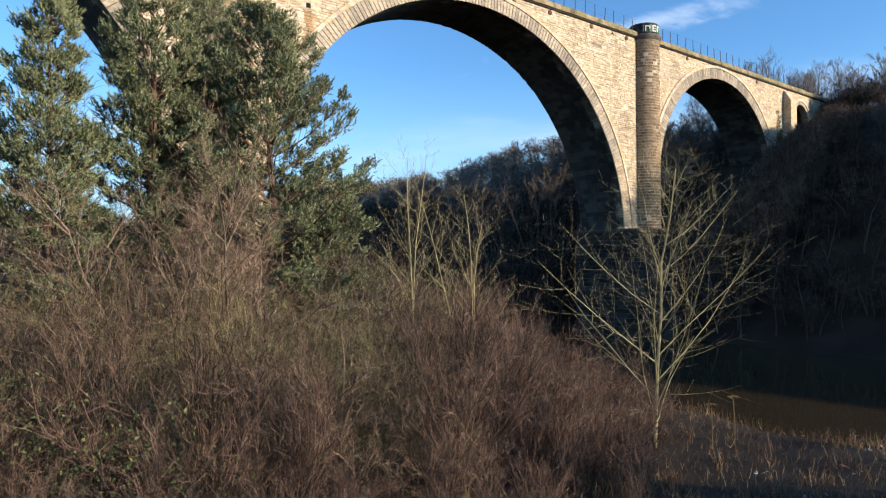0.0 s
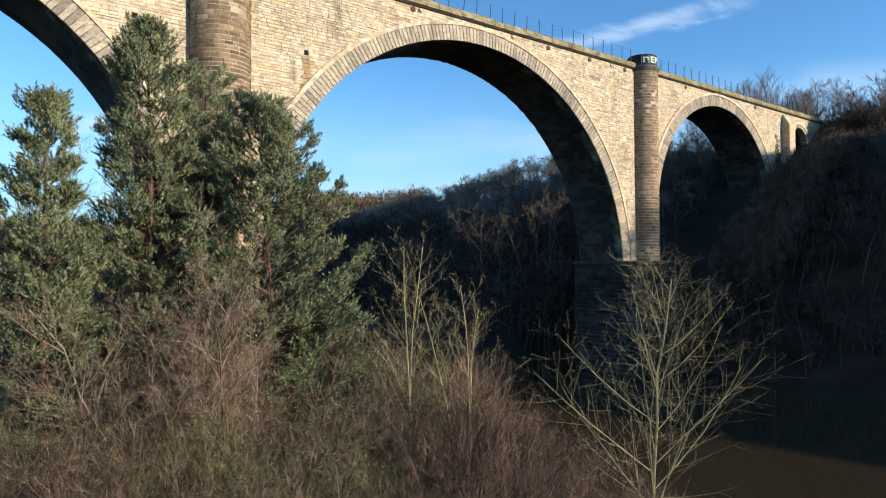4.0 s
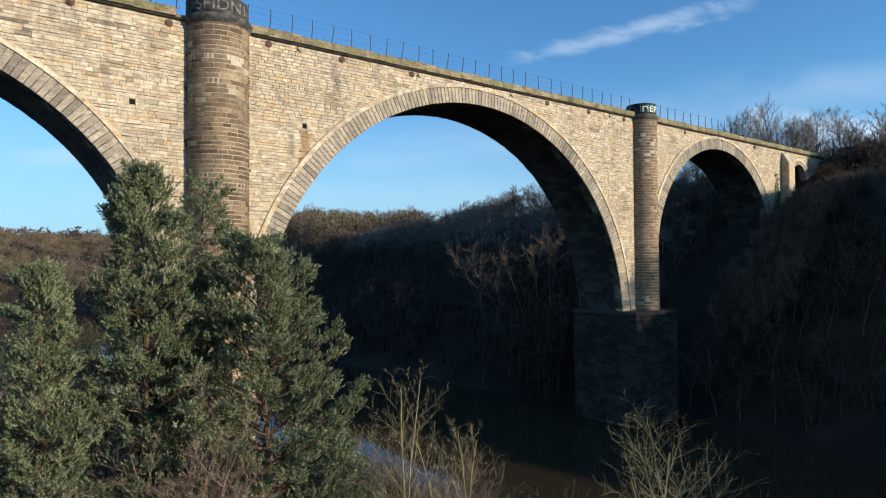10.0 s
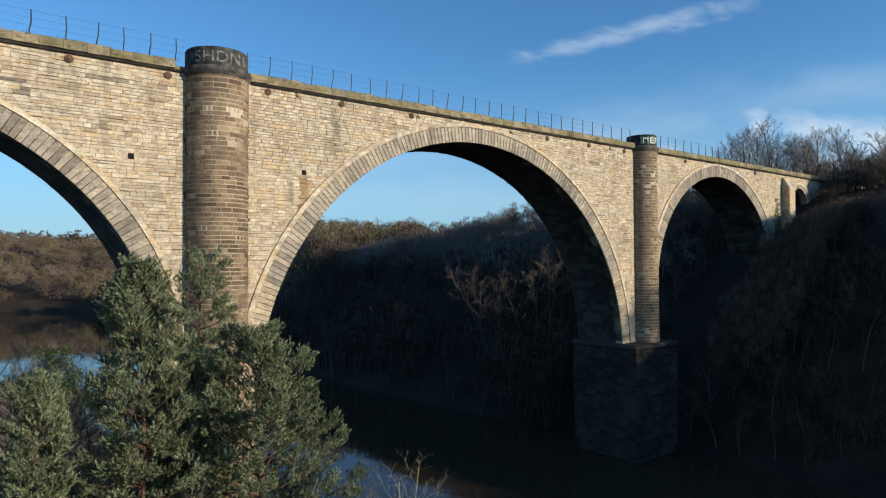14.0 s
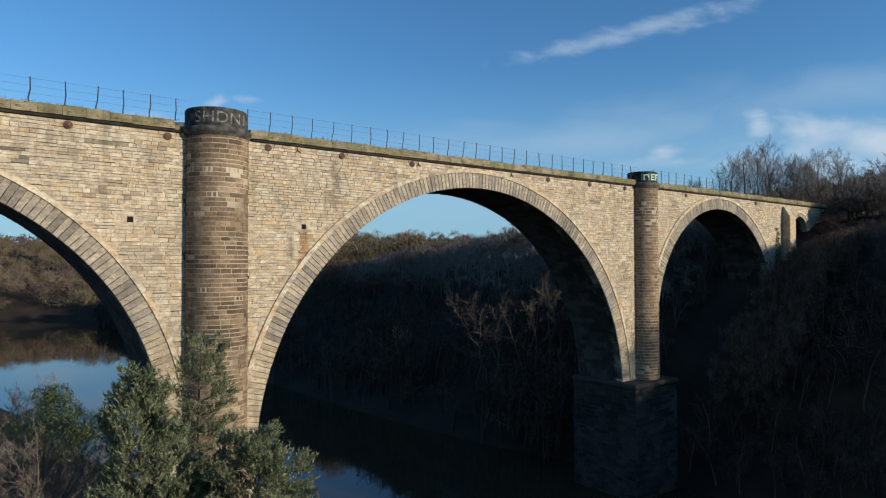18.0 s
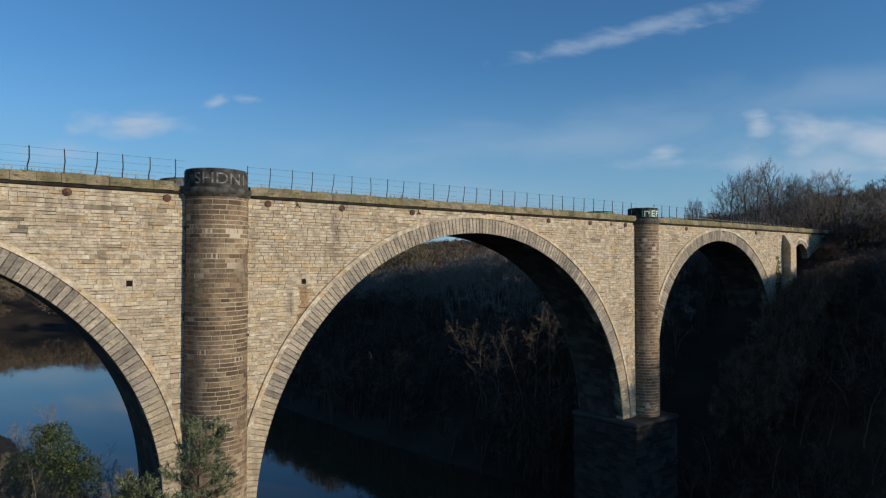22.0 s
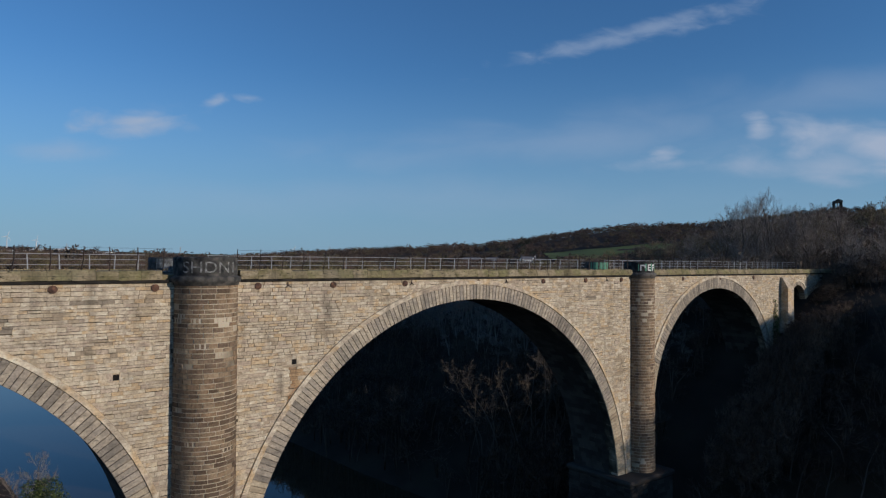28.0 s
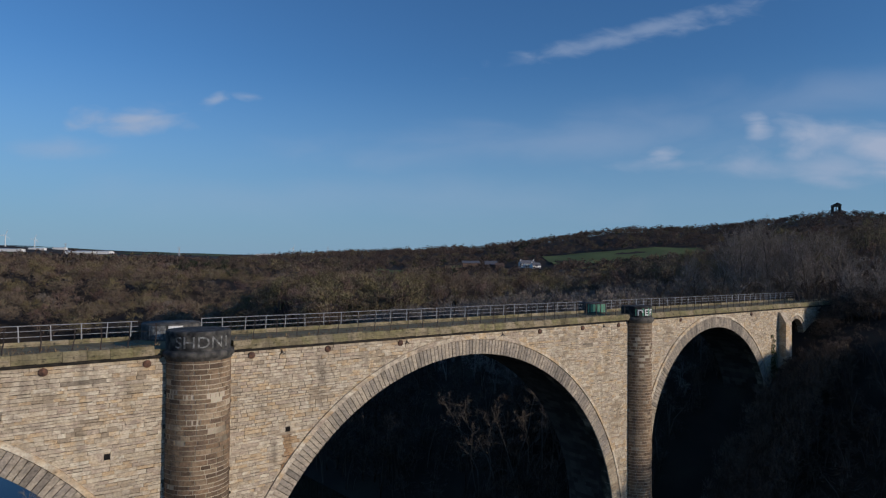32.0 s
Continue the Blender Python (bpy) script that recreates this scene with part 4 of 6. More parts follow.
def ground_at(x, y, down=0.1):
    return (x, y, float(height(x, y)) - down)


def pine_shape(seed, tall, crown, start, clumps, gaps=0.0, bulge=2.0, lean=(0.0, 0.0)):
    """A pine: trunk and boughs; on the boughs' outer parts cushions of upturned shoots, each a brush of needles."""
    rg, nrg = random.Random(seed), np.random.RandomState(seed)
    tb, tf = Tubes(), Tubes()
    k = 9
    trunk = np.array([(rg.gauss(0, 0.06) + lean[0] * i / 8, rg.gauss(0, 0.06) + lean[1] * i / 8, tall * i / (k - 1)) for i in range(k)])
    trunk[0] = (0, 0, -0.3)
    tb.stick(trunk, np.linspace(0.016 * tall, 0.02, k), 7)
    spots, ways, sizes = [], [], []
    z = start * tall
    while z < tall * 0.985:
        f = max(0.0, (z / tall - start) / (1 - start))
        reach = crown * (1 - f ** bulge) ** 0.8 * (0.75 + 0.25 * min(1, f * 4)) + 0.35
        root = np.array([np.interp(z, trunk[:, 2], trunk[:, 0]), np.interp(z, trunk[:, 2], trunk[:, 1]), z])
        turn = rg.random() * 6.283
        for b in range(rg.randint(5, 6)):
            turn += 1.25 + rg.gauss(0, 0.3)
            if rg.random() < gaps:
                continue
            length = reach * rg.uniform(0.62, 1.12)
            rise = 0.05 + 0.85 * f
            pts, bend = [root], rg.gauss(0, 0.25)
            for j in range(4):
                q = (j + 1) / 4
                pts.append(root + np.array([math.cos(turn + bend * q) * length * q, math.sin(turn + bend * q) * length * q, length * (rise * q - 0.22 * q * (1 - f) + 0.28 * q * q)]))
            pts = np.array(pts)
            tb.stick(pts, np.linspace(0.012 * length + 0.014, 0.008, 5), 3)
            out = unit(pts[4] - pts[0])
            flat = unit(np.array([-out[1], out[0], 0.0]))
            spots.append(pts[4]), ways.append(out), sizes.append(1.0)
            n = int(3 + length * 3.6)
            for j in range(n):
                q = 1 - 0.68 * ((j + rg.random()) / n) ** 1.2
                i = min(3, int(q * 4))
                on = pts[i] + (pts[i + 1] - pts[i]) * (q * 4 - i)
                arm = (0.22 * length * (1.15 - q) + 0.22) * rg.uniform(0.5, 1.3) * (1 if j % 2 else -1)
                tip = on + flat * arm + out * abs(arm) * 0.6 + np.array([0, 0, rg.uniform(-0.12, 0.3)])
                tb.stick([on, tip], [0.012, 0.006], 3)
                spots.append(tip), ways.append(unit(out + flat * (0.7 if j % 2 else -0.7))), sizes.append(rg.uniform(0.7, 1.05))
        z += tall * 0.037 * rg.uniform(0.7, 1.35)
    spots.append(trunk[-1]), ways.append(np.array([0, 0, 1.0])), sizes.append(1.0)
    spots, ways, sizes = np.array(spots), np.array(ways), np.array(sizes)
    if len(spots) > clumps:
        keep = np.sort(nrg.choice(len(spots), clumps, replace=False))
        spots, ways, sizes = spots[keep], ways[keep], sizes[keep]
    m, shoots, per = len(spots), 10, 17
    d = ways[:, None, :] * 0.7 + nrg.normal(0, 0.33, (m, shoots, 3)) + np.array([0, 0, 0.6])
    d /= np.linalg.norm(d, axis=2)[:, :, None]
    size = sizes[:, None, None]
    root = spots[:, None, :] + nrg.normal(0, 0.1, (m, shoots, 3)) * size - ways[:, None, :] * nrg.uniform(0, 0.22, (m, shoots, 1))
    run = nrg.uniform(0.28, 0.5, (m, shoots, 1)) * size
    d, root, run = d.reshape(-1, 3), root.reshape(-1, 3), run.reshape(-1, 1)
    way = nrg.normal(0, 0.36, (len(d), per, 3)) + d[:, None, :] * 0.8
    way /= np.linalg.norm(way, axis=2)[:, :, None]
    along = nrg.uniform(0.0, 1.0, (len(d), per, 1)) ** 0.8
    basep = root[:, None, :] + d[:, None, :] * run[:, None, :] * along
    side = np.cross(way, nrg.normal(0, 1, (len(d), per, 3)))
    side *= 0.019 / (np.linalg.norm(side, axis=2)[:, :, None] + 1e-6)
    tf.blades(basep.reshape(-1, 3), (basep + way * nrg.uniform(0.1, 0.17, (len(d), per, 1))).reshape(-1, 3), side.reshape(-1, 3))
    return tb, tf


# kind, seed, place, top, reach, start of the crown, cushions, gaps, fullness, lean of the top
PINES = [("pine", 3, -33.2, -21.9, 24.8, 3.4, 0.06, 2300, 0.05, 1.7, (0, 0)), ("pine", 4, -28.0, -24.0, 21.8, 4.4, 0.04, 2900, 0.04, 2.0, (-0.8, 0.6)), ("slender", 5, -28.5, -15.1, 25.4, 1.7, 0.74, 200, 0.1, 2.6, (0, 0)),
         ("pine", 6, -37.3, -24.3, 21.0, 2.1, 0.1, 900, 0.1, 1.4, (0, 0)), ("pine", 7, -25.6, -23.4, 12.0, 2.6, 0.05, 600, 0.0, 2.0, (0, 0)), ("pine", 9, -30.9, -20.6, 20.0, 3.3, 0.06, 1300, 0.0, 1.8, (0, 0))]
for kind, seed, x, y, top, crown, start, clumps, gaps, bulge, lean in PINES:
    g = ground_at(x, y)
    t = thing("pine_tree", "dense blue-green Scots pine with an orange-brown trunk" if kind == "pine" else "slender bare-stemmed pine with a tufted head", "pine tree", "pines before the viaduct", at=g)
    wood, tufts = pine_shape(seed, top - g[2] - 0.3, crown, start, clumps, gaps, bulge, lean)
    part("trunk", wood.mesh("trunk", PINE_BARK), None, t)
    part("crown", tufts.mesh("crown", NEEDLES), None, t)

# young leafless trees with yellow lichen on the bark
YOUNG = ((21, -23.7, -28.0, 18.0, 2, 0.76, (0.03, 0.1), (0.3, 0.44), 0.05, 0.08, 0.2, (18, 7, 3)), (22, -21.5, -29.3, 17.6, 3, 0.76, (0.05, 0.16), (0.3, 0.44), 0.045, 0.08, 0.18, (18, 7, 3)),
         (24, -19.9, -37.8, 15.1, 1, 0.84, (0.0, 0.05), (0.5, 0.62), 0.075, 0.08, 0.08, (25, 9, 3)))
for seed, x, y, top, stems, spread, lean, reach, rad, up, first, kids in YOUNG:
    g = ground_at(x, y)
    wood, limbs = bare_tree(seed, top - g[2], rad, spread, up, kids, stems, 0.0036, first, lean, 0.07, (0.26, 0.38), reach)
    t = tree_thing("young_tree", "leafless young tree with yellow-green lichened bark", "tree", "young trees by the river", (wood, limbs), (LICHEN_BARK, LICHEN_BARK), g)
    fine = Tubes()
    fine.lines = limbs.lines
    part("spray", fine.fuzz(seed, 1700, 0.26, 0.0028, 0.35, 0.4).mesh("spray", TAN_TWIG), None, t, "fine reddish-brown twigs")

# red-brown leafless trees among the pines
for seed, x, y, top, stems in ((31, -34.2, -25.6, 17.2, 4), (32, -32.3, -26.6, 15.6, 5), (33, -30.6, -27.0, 13.6, 5)):
    g = ground_at(x, y)
    tree_thing("bare_tree", "dense leafless tree with tan-brown twigs", "tree", "leafless trees by the pines", bare_tree(seed, top - g[2], 0.07, 0.7, 0.05, (12, 8, 3), stems, 0.006, 0.2, (0.08, 0.5), 0.14, reach=(0.38, 0.52), fuzz=(13000, 0.3, 0.0042)), (TAN_TWIG, TAN_TWIG), g)

# tall thin birches at the edge of the view
for seed, x, y, top in ((41, -41.8, -25.5, 18.5), (42, -40.3, -20.5, 19.0), (43, -43.5, -19.5, 20.5)):
    g = ground_at(x, y)
    tree_thing("birch", "tall leafless birch with fine drooping twigs", "tree", "birches", bare_tree(seed, top - g[2], 0.12, 0.55, 0.02, (18, 8, 3), 1, 0.007, 0.2, (0.05, 0.1), 0.1, fuzz=(5000, 0.6, 0.0045, -0.1)), (WOOD_BARK, TWIG), g)

# thicket: shrubs of several sorts, a few shapes each, copied over the bank
shrub_kinds = {}
SHRUBS = (("willow_shrub", "grey-brown leafless thicket shrub", TWIG, 3.6, (7, 2), 10, 0.75, 0.0, 0.2), ("osier_shrub", "upright red-brown leafless shrub", RED_TWIG, 3.4, (7, 2), 15, 0.5, 0.02, 0.16), ("hawthorn_shrub", "olive lichened leafless shrub", OLIVE_TWIG, 7.5, (11, 5), 8, 0.85, -0.01, 0.26))
for name, label, m, tall, kids, stems, spread, up, crook in SHRUBS:
    shrub_kinds[name] = []
    for k in range(4):
        wood, twigs = bare_tree(100 + 10 * k + len(name), tall, 0.016, spread, up, kids, stems, 0.0048, 0.15, (0.1, 0.9), crook, fuzz=((7000, 0.3, 0.005, 0.1, 1.0) if tall > 5 else (3000, 0.38, 0.0036, 0.25, 0.7)))
        shrub_kinds[name].append((twigs.mesh("crown", m), wood.mesh("stem", m), label, tall))
rs = random.Random(77)
made = []
for k in range(1500):
    x, y = rs.uniform(-50, -14), rs.uniform(-46, -16)
    side = (x - EYE_X) * math.cos(AXIS) - (y - EYE_Y) * math.sin(AXIS)
    ahead = (x - EYE_X) * math.sin(AXIS) + (y - EYE_Y) * math.cos(AXIS)
    if ahead < 9 or abs(side) > ahead * 0.74 + 1.5 or x > np.interp(y, BANK_Y, LEFT_X) - 7 or side > ahead * 0.3 + 0.3:
        continue
    if any((x - a) ** 2 + (y - b) ** 2 < 1.7 for a, b in made):
        continue
    made.append((x, y))
    r = rs.random()
    name = "hawthorn_shrub" if ahead > 17.6 and r < 0.8 and side < -0.5 else "osier_shrub" if r < 0.8 else "willow_shrub"
    me, stem_me, label, tall = shrub_kinds[name][rs.randrange(4)]
    g = ground_at(x, y)
    s = max(0.25, (np.interp(ahead, [10, 12, 15, 18, 21, 30], [0.9, 1.8, 3.9, 6.3, 7.6, 8.0]) - max(0, side + 5) * 0.42) * (1 if name == "hawthorn_shrub" else 1.25) / tall) * rs.uniform(0.8, 1.06)
    sh = tagged(new(name), label, "shrub", "thicket on the bank")
    part("crown", me, None, sh), part("stem", stem_me, None, sh)
    sh.matrix_basis = pose(*g, 0, 0, rs.random() * 360) @ Matrix.Diagonal((s * 0.85, s * 0.85, s, 1))
print("shrubs", len(made))

# woods on the far bank, beyond the bridge and on the hills
def top_limit(x, y):
    """How high plants may reach before the bridge's end, which stands free and in the sun."""
    if y > 0 or y < -60:
        return 99.0
    free = 99.0
    if y > -30 and x - 2.1 * y < 88:
        free = float(np.interp(x - 2.1 * y, [58, 70, 78, 86], [28.5, 31, 32.6, 34]))
    return min(free, float(np.interp(x + 0.53 * y, [50, 56, 84, 89], [80, 32.0, 33.5, 60])) - 0.26 * y)


wood_shapes = []
for k in range(5):
    tb, tw = bare_tree(300 + k, 8.5, 0.11, 0.6, 0.04, (8, 5), 1, 0.015, 0.22, (0.05, 0.2), 0.14, fuzz=(900, 0.75, 0.014))
    wood_shapes.append((tb.mesh("trunk", WOOD_BARK), tw.mesh("crown", SHADE_TONE_TWIG)))
# lighter copies of the crowns, with sunlight put into the twig colour
sunlit_grey_crowns = {}
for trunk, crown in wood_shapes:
    sunlit_grey_crowns[crown.name] = crown.copy()
    sunlit_grey_crowns[crown.name].materials[0] = SUNLIT_GREY_TWIG
sunlit_brown_crowns = {}
for trunk, crown in wood_shapes:
    sunlit_brown_crowns[crown.name] = crown.copy()
    sunlit_brown_crowns[crown.name].materials[0] = FAR_TWIG
rw = random.Random(9)


def far_crown(seed, blades, tall, wide, length=1.3, thick=0.1, low=-0.9, lumps=11, limbs=0):
    """A leafless crown seen from afar: sprays of short shoots round the knots of a rounded, uneven head, on a few limbs."""
    nr = np.random.RandomState(seed)
    a, up = nr.uniform(0, 6.283, lumps), nr.uniform(low, 1, lumps)
    up[0], up[1] = 0.95, 0.6
    flat = np.sqrt(np.maximum(0.02, 1 - up * up))
    knot = np.stack([np.cos(a) * flat * wide, np.sin(a) * flat * wide, up * tall * 0.4], axis=1) * nr.uniform(0.45, 0.8, (lumps, 1)) + np.array([0, 0, tall * 0.55])
    size = np.array([wide, wide, tall * 0.36]) * 0.42
    pick = nr.randint(0, lumps, blades)
    way_out = nr.normal(0, 1, (blades, 3)) + np.array([0, 0, 0.35])
    way_out /= np.linalg.norm(way_out, axis=1)[:, None]
    c = knot[pick] + way_out * size * nr.uniform(0.35, 1.0, (blades, 1))
    c[:, 2] = np.maximum(c[:, 2], tall * 0.04)
    d = way_out + nr.normal(0, 0.35, (blades, 3)) + np.array([0, 0, 0.3])
    d /= np.linalg.norm(d, axis=1)[:, None]
    side = np.cross(d, nr.normal(0, 1, (blades, 3)))
    side *= thick * nr.uniform(0.6, 1.3, (blades, 1)) / (np.linalg.norm(side, axis=1)[:, None] + 1e-6)
    run = length * nr.uniform(0.6, 1.3, (blades, 1))
    tb = Tubes()
    tb.blades(c - d * run * 0.6, c + d * run * 0.4, side)
    for k in range(limbs):
        tb.stick([(0, 0, 0), (knot[k, 0] * 0.25, knot[k, 1] * 0.25, tall * 0.3), knot[k] + np.array([0, 0, size[2] * 0.5])], [0.13, 0.1, 0.04], 3)
    return tb.arrays()


FIELDS = []
MONUMENT = polar(1486, 1440)


def in_field(x, y):
    return any(abs((x - fx) * math.cos(fa) + (y - fy) * math.sin(fa)) < fw and abs(-(x - fx) * math.sin(fa) + (y - fy) * math.cos(fa)) < fl for fx, fy, fa, fw, fl in FIELDS)


for px, r, w, l in ((1120, 1030, 130, 62), (745, 900, 62, 50), (700, 760, 22, 60), (960, 880, 150, 20), (100, 2700, 300, 90), (330, 3300, 350, 120), (520, 2600, 200, 80), (230, 4000, 700, 90), (640, 3600, 300, 120)):
    x, y = polar(px, r)
    FIELDS.append((x, y, -AXIS, w, l))
fine_shapes = [far_crown(480 + k, 300, 9.0, 4.0, 0.85, 0.065, lumps=10, limbs=4) for k in range(6)]
templates = [far_crown(500 + k, 230, 9.5, 4.6, 0.95, 0.1, lumps=15) for k in range(6)]
coarse = [far_crown(520 + k, 84, 10, 6.2, 1.5, 0.38, lumps=10) for k in range(5)]
nr = np.random.RandomState(4)


def in_view(x, y, slack=6):
    side = (x - EYE_X) * math.cos(AXIS) - (y - EYE_Y) * math.sin(AXIS)
    ahead = (x - EYE_X) * math.sin(AXIS) + (y - EYE_Y) * math.cos(AXIS)
    return ahead > 5 and abs(side) < ahead * 0.72 + slack


spots, slope = [], []
for k in range(5200):
    x, y = rw.uniform(28, 140), rw.uniform(-75, 120)
    dr = x - np.interp(y, RIGHT_Y, RIGHT_X)
    if dr < 2 or -2.5 < y < DEPTH + 2.5 and x < 94:
        continue
    if not in_view(x, y) and dr < 50 and y > -8:
        continue
    near = abs(y) < 34 and x < 110
    if any((x - a) ** 2 + (y - b) ** 2 < (9 if near else 12) for a, b in spots):
        continue
    spots.append((x, y))
    if near and len(slope) < 190 and in_view(x, y):
        slope.append((x, y))
rest = [p for p in spots if p not in set(slope)]
for x, y in slope:
    trunk, crown = wood_shapes[rw.randrange(5)]
    s = rw.uniform(0.55, 1.1)
    g = float(height(x, y))
    s = min(s, max(0.14, (top_limit(x, y) - g) / 9))
    t = tagged(new("woodland_tree"), "bare woodland tree on the shaded valley side", "tree", "woods on the valley side")
    # crowns high on the bank take lighter twigs, colour standing in for sunlight
    part("trunk", trunk, None, t), part("crown", sunlit_brown_crowns[crown.name] if y > 12 and g > 20 else crown if g < 38 else sunlit_grey_crowns[crown.name], None, t)
    t.matrix_basis = pose(*ground_at(x, y, 0.2), 0, 0, rw.random() * 360) @ Matrix.Diagonal((s, s, s, 1))
places = []
for k in range(900):
    x, y = rw.uniform(40, 100), rw.uniform(-45, 45)
    if x - np.interp(y, RIGHT_Y, RIGHT_X) > 2 and not (-1.5 < y < DEPTH + 1.5 and x < 96):
        s = rw.uniform(0.3, 0.6)
        s = min(s, max(0.14, (top_limit(x, y) - float(height(x, y))) / 9))
        places.append((x, y, float(height(x, y)) - 0.3, rw.random() * 6.28, s * 1.2, s))
bushes = []
for k in range(330):
    x, y = rw.uniform(48, 102), rw.uniform(-10, -1.6)
    g = float(height(x, y))
    s = max(0.14, (np.interp(x - 2.1 * y, [50, 62, 70, 78, 83, 90, 98, 106], [24, 29.5, 31, 32.6, 34.5, 38, 42, 44]) - g) / 8.7) * rw.uniform(0.75, 1.03)
    s = min(s, max(0.14, (top_limit(x, y) + 1 - g) / 9))
    bushes.append((x, y, g - 0.3, rw.random() * 6.28, min(s, 0.8) * 0.9, min(s, 1.15)))
close = []
for k in range(80):
    x, y = rw.uniform(82.6, 97), rw.uniform(-4.5, -1.7)
    g = float(height(x, y))
    s = max(0.15, (np.interp(x, [82.5, 85, 89, 96], [35, 38.5, 40.5, 43]) - g) / 8.5) * rw.uniform(0.8, 1.05)
    close.append((x, y, g - 0.3, rw.random() * 6.28, 0.5, s))
for x, y in rest:
    s = min(rw.uniform(0.7, 1.15), max(0.14, (top_limit(x, y) - float(height(x, y))) / 9))
    places.append((x, y, float(height(x, y)) - 0.3, rw.random() * 6.28, s, s))
bank_shapes = [far_crown(540 + k, 230, 8.5, 3.6, 1.0, 0.06, lumps=9, limbs=3) for k in range(6)]
for k in range(260):
    x, y = rw.uniform(38, 90), rw.uniform(28, 125)
    s = rw.uniform(0.75, 1.05)
    if x - np.interp(y, RIGHT_Y, RIGHT_X) > 12:
        places.append((x, y, float(height(x, y)) - 0.3, rw.random() * 6.28, s * 1.1, s))
for k in range(34):
    x, y = rw.uniform(27.5, 39), rw.uniform(14, 30)
    s = rw.uniform(1.2, 1.75)
    if x - np.interp(y, RIGHT_Y, RIGHT_X) > 0:
        places.append((x, y, float(height(x, y)) - 0.3, rw.random() * 6.28, s * 0.75, s))
for k in range(120):
    y = rw.uniform(30, 300) if k % 3 else rw.uniform(255, 305)
    x, s = np.interp(y, RIGHT_Y, RIGHT_X) + rw.uniform(1.5, 12), rw.uniform(1.3, 1.8)
    places.append((x, y, float(height(x, y)) - 0.3, rw.random() * 6.28, s * 0.8, s))
# crest trees get a lighter material in place of sunlight
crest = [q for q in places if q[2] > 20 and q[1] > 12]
bank_wood = part("woodland", scattered("woodland", bank_shapes, [q for q in places if not (q[2] > 20 and q[1] > 12)], SHADE_TONE_TWIG))
tagged(bank_wood, "bare wood covering the steep valley side, coloured dark for shade", "woodland", kind="stuff")
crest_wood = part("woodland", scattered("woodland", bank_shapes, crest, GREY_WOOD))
tagged(crest_wood, "bare wood along the crest of the bank, toned lighter as sunlit", "woodland", kind="stuff")
end_scrub = part("scrub", scattered("scrub", [far_crown(560 + k, 330, 8.5, 2.9, 1.2, 0.035) for k in range(5)], [b for b in bushes if b[0] > 80], TWIG))
foot_scrub = part("scrub", scattered("scrub", [far_crown(570 + k, 330, 8.5, 2.9, 1.2, 0.035) for k in range(5)], [b for b in bushes if b[0] <= 80] + close, TWIG))
tagged(foot_scrub, "dark leafless scrub at the foot of the smaller arches", "scrub", kind="stuff")
tagged(end_scrub, "grey-brown leafless scrub round the bridge's end", "scrub", kind="stuff")


def bearing_px(x, y):
    side = (x - EYE_X) * math.cos(AXIS) - (y - EYE_Y) * math.sin(AXIS)
    ahead = (x - EYE_X) * math.sin(AXIS) + (y - EYE_Y) * math.cos(AXIS)
    return 784 + 1160 * side / ahead, ahead


def wood_places(r0, r1, count, dense_size):
    out = []
    rr = np.sqrt(nr.uniform(r0 * r0, r1 * r1, count))
    aa = AXIS + nr.uniform(-0.625, 0.62, count)
    xs, ys = EYE_X + rr * np.sin(aa), EYE_Y + rr * np.cos(aa)
    zs = height(xs, ys)
    for x, y, z in zip(xs, ys, zs):
        if z < 1.2 or y < 18 and x < 98 or x < 0 and y < 105 or in_field(x, y) or 640 < (where := bearing_px(x, y))[0] < 985 and (790 if where[0] > 800 else 850) < where[1] < (1000 if where[0] > 790 else 930) or (x - MONUMENT[0]) ** 2 + (y - MONUMENT[1]) ** 2 < 6000 or -60 < x < 140 and y < 120 and x > 27:
            continue
        s = dense_size * nr.uniform(0.65, 1.25) * (1.3 if bearing_px(x, y)[0] < 330 or r0 < 200 and bearing_px(x, y)[0] < 740 else 1)
        out.append((x, y, z - 0.5, nr.uniform(0, 6.28), s, s * nr.uniform(0.85, 1.1)))
    return out


def stands(templates_of, rows, kinds, size, seed):
    """Splits a wood by stands of differing colour: one mesh for each of the kinds (material, label, share)."""
    lots = [[] for _ in kinds]
    edges = np.cumsum([k[2] for k in kinds])
    for row in rows:
        v = 0.5 + 0.36 * wavy(row[0], row[1], size, seed) + 0.18 * wavy(row[0], row[1], size * 0.3, seed + 3) + nr.normal(0, 0.13)
        lots[min(len(kinds) - 1, int(np.searchsorted(edges, np.clip(v, 0.0, 0.999))))].append(row)
    for lot, (m, label, share) in zip(lots, kinds):
        if lot:
            tagged(part("woodland", scattered("woodland", templates_of, lot, m)), label, "woodland", kind="stuff")


STANDS = ((OLIVE_WOOD, "olive-tinged leafless wood beyond the viaduct", 0.36), (FAR_TWIG, "brown winter wood beyond the viaduct", 0.34), (BIRCH_WOOD, "purple-brown birch wood beyond the viaduct", 0.2), (GREY_WOOD, "grey leafless wood beyond the viaduct", 0.1))
stands(fine_shapes, wood_places(100, 305, 2200, 1.0), STANDS, 70, 4)
hill_places = []
for k in range(70):
    x, y = polar(rw.uniform(490, 745), rw.uniform(205, 300))
    s = rw.uniform(1.0, 1.55)
    hill_places.append((x, y, float(height(x, y)) - 0.3, rw.random() * 6.28, s, s))
hill_wood = part("woodland", scattered("woodland", [far_crown(580 + k, 600, 9.0, 4.0, 0.75, 0.045, lumps=13, limbs=5) for k in range(6)], hill_places, OLIVE_TWIG))
tagged(hill_wood, "sunlit olive wood of round-crowned bare trees", "woodland", kind="stuff")
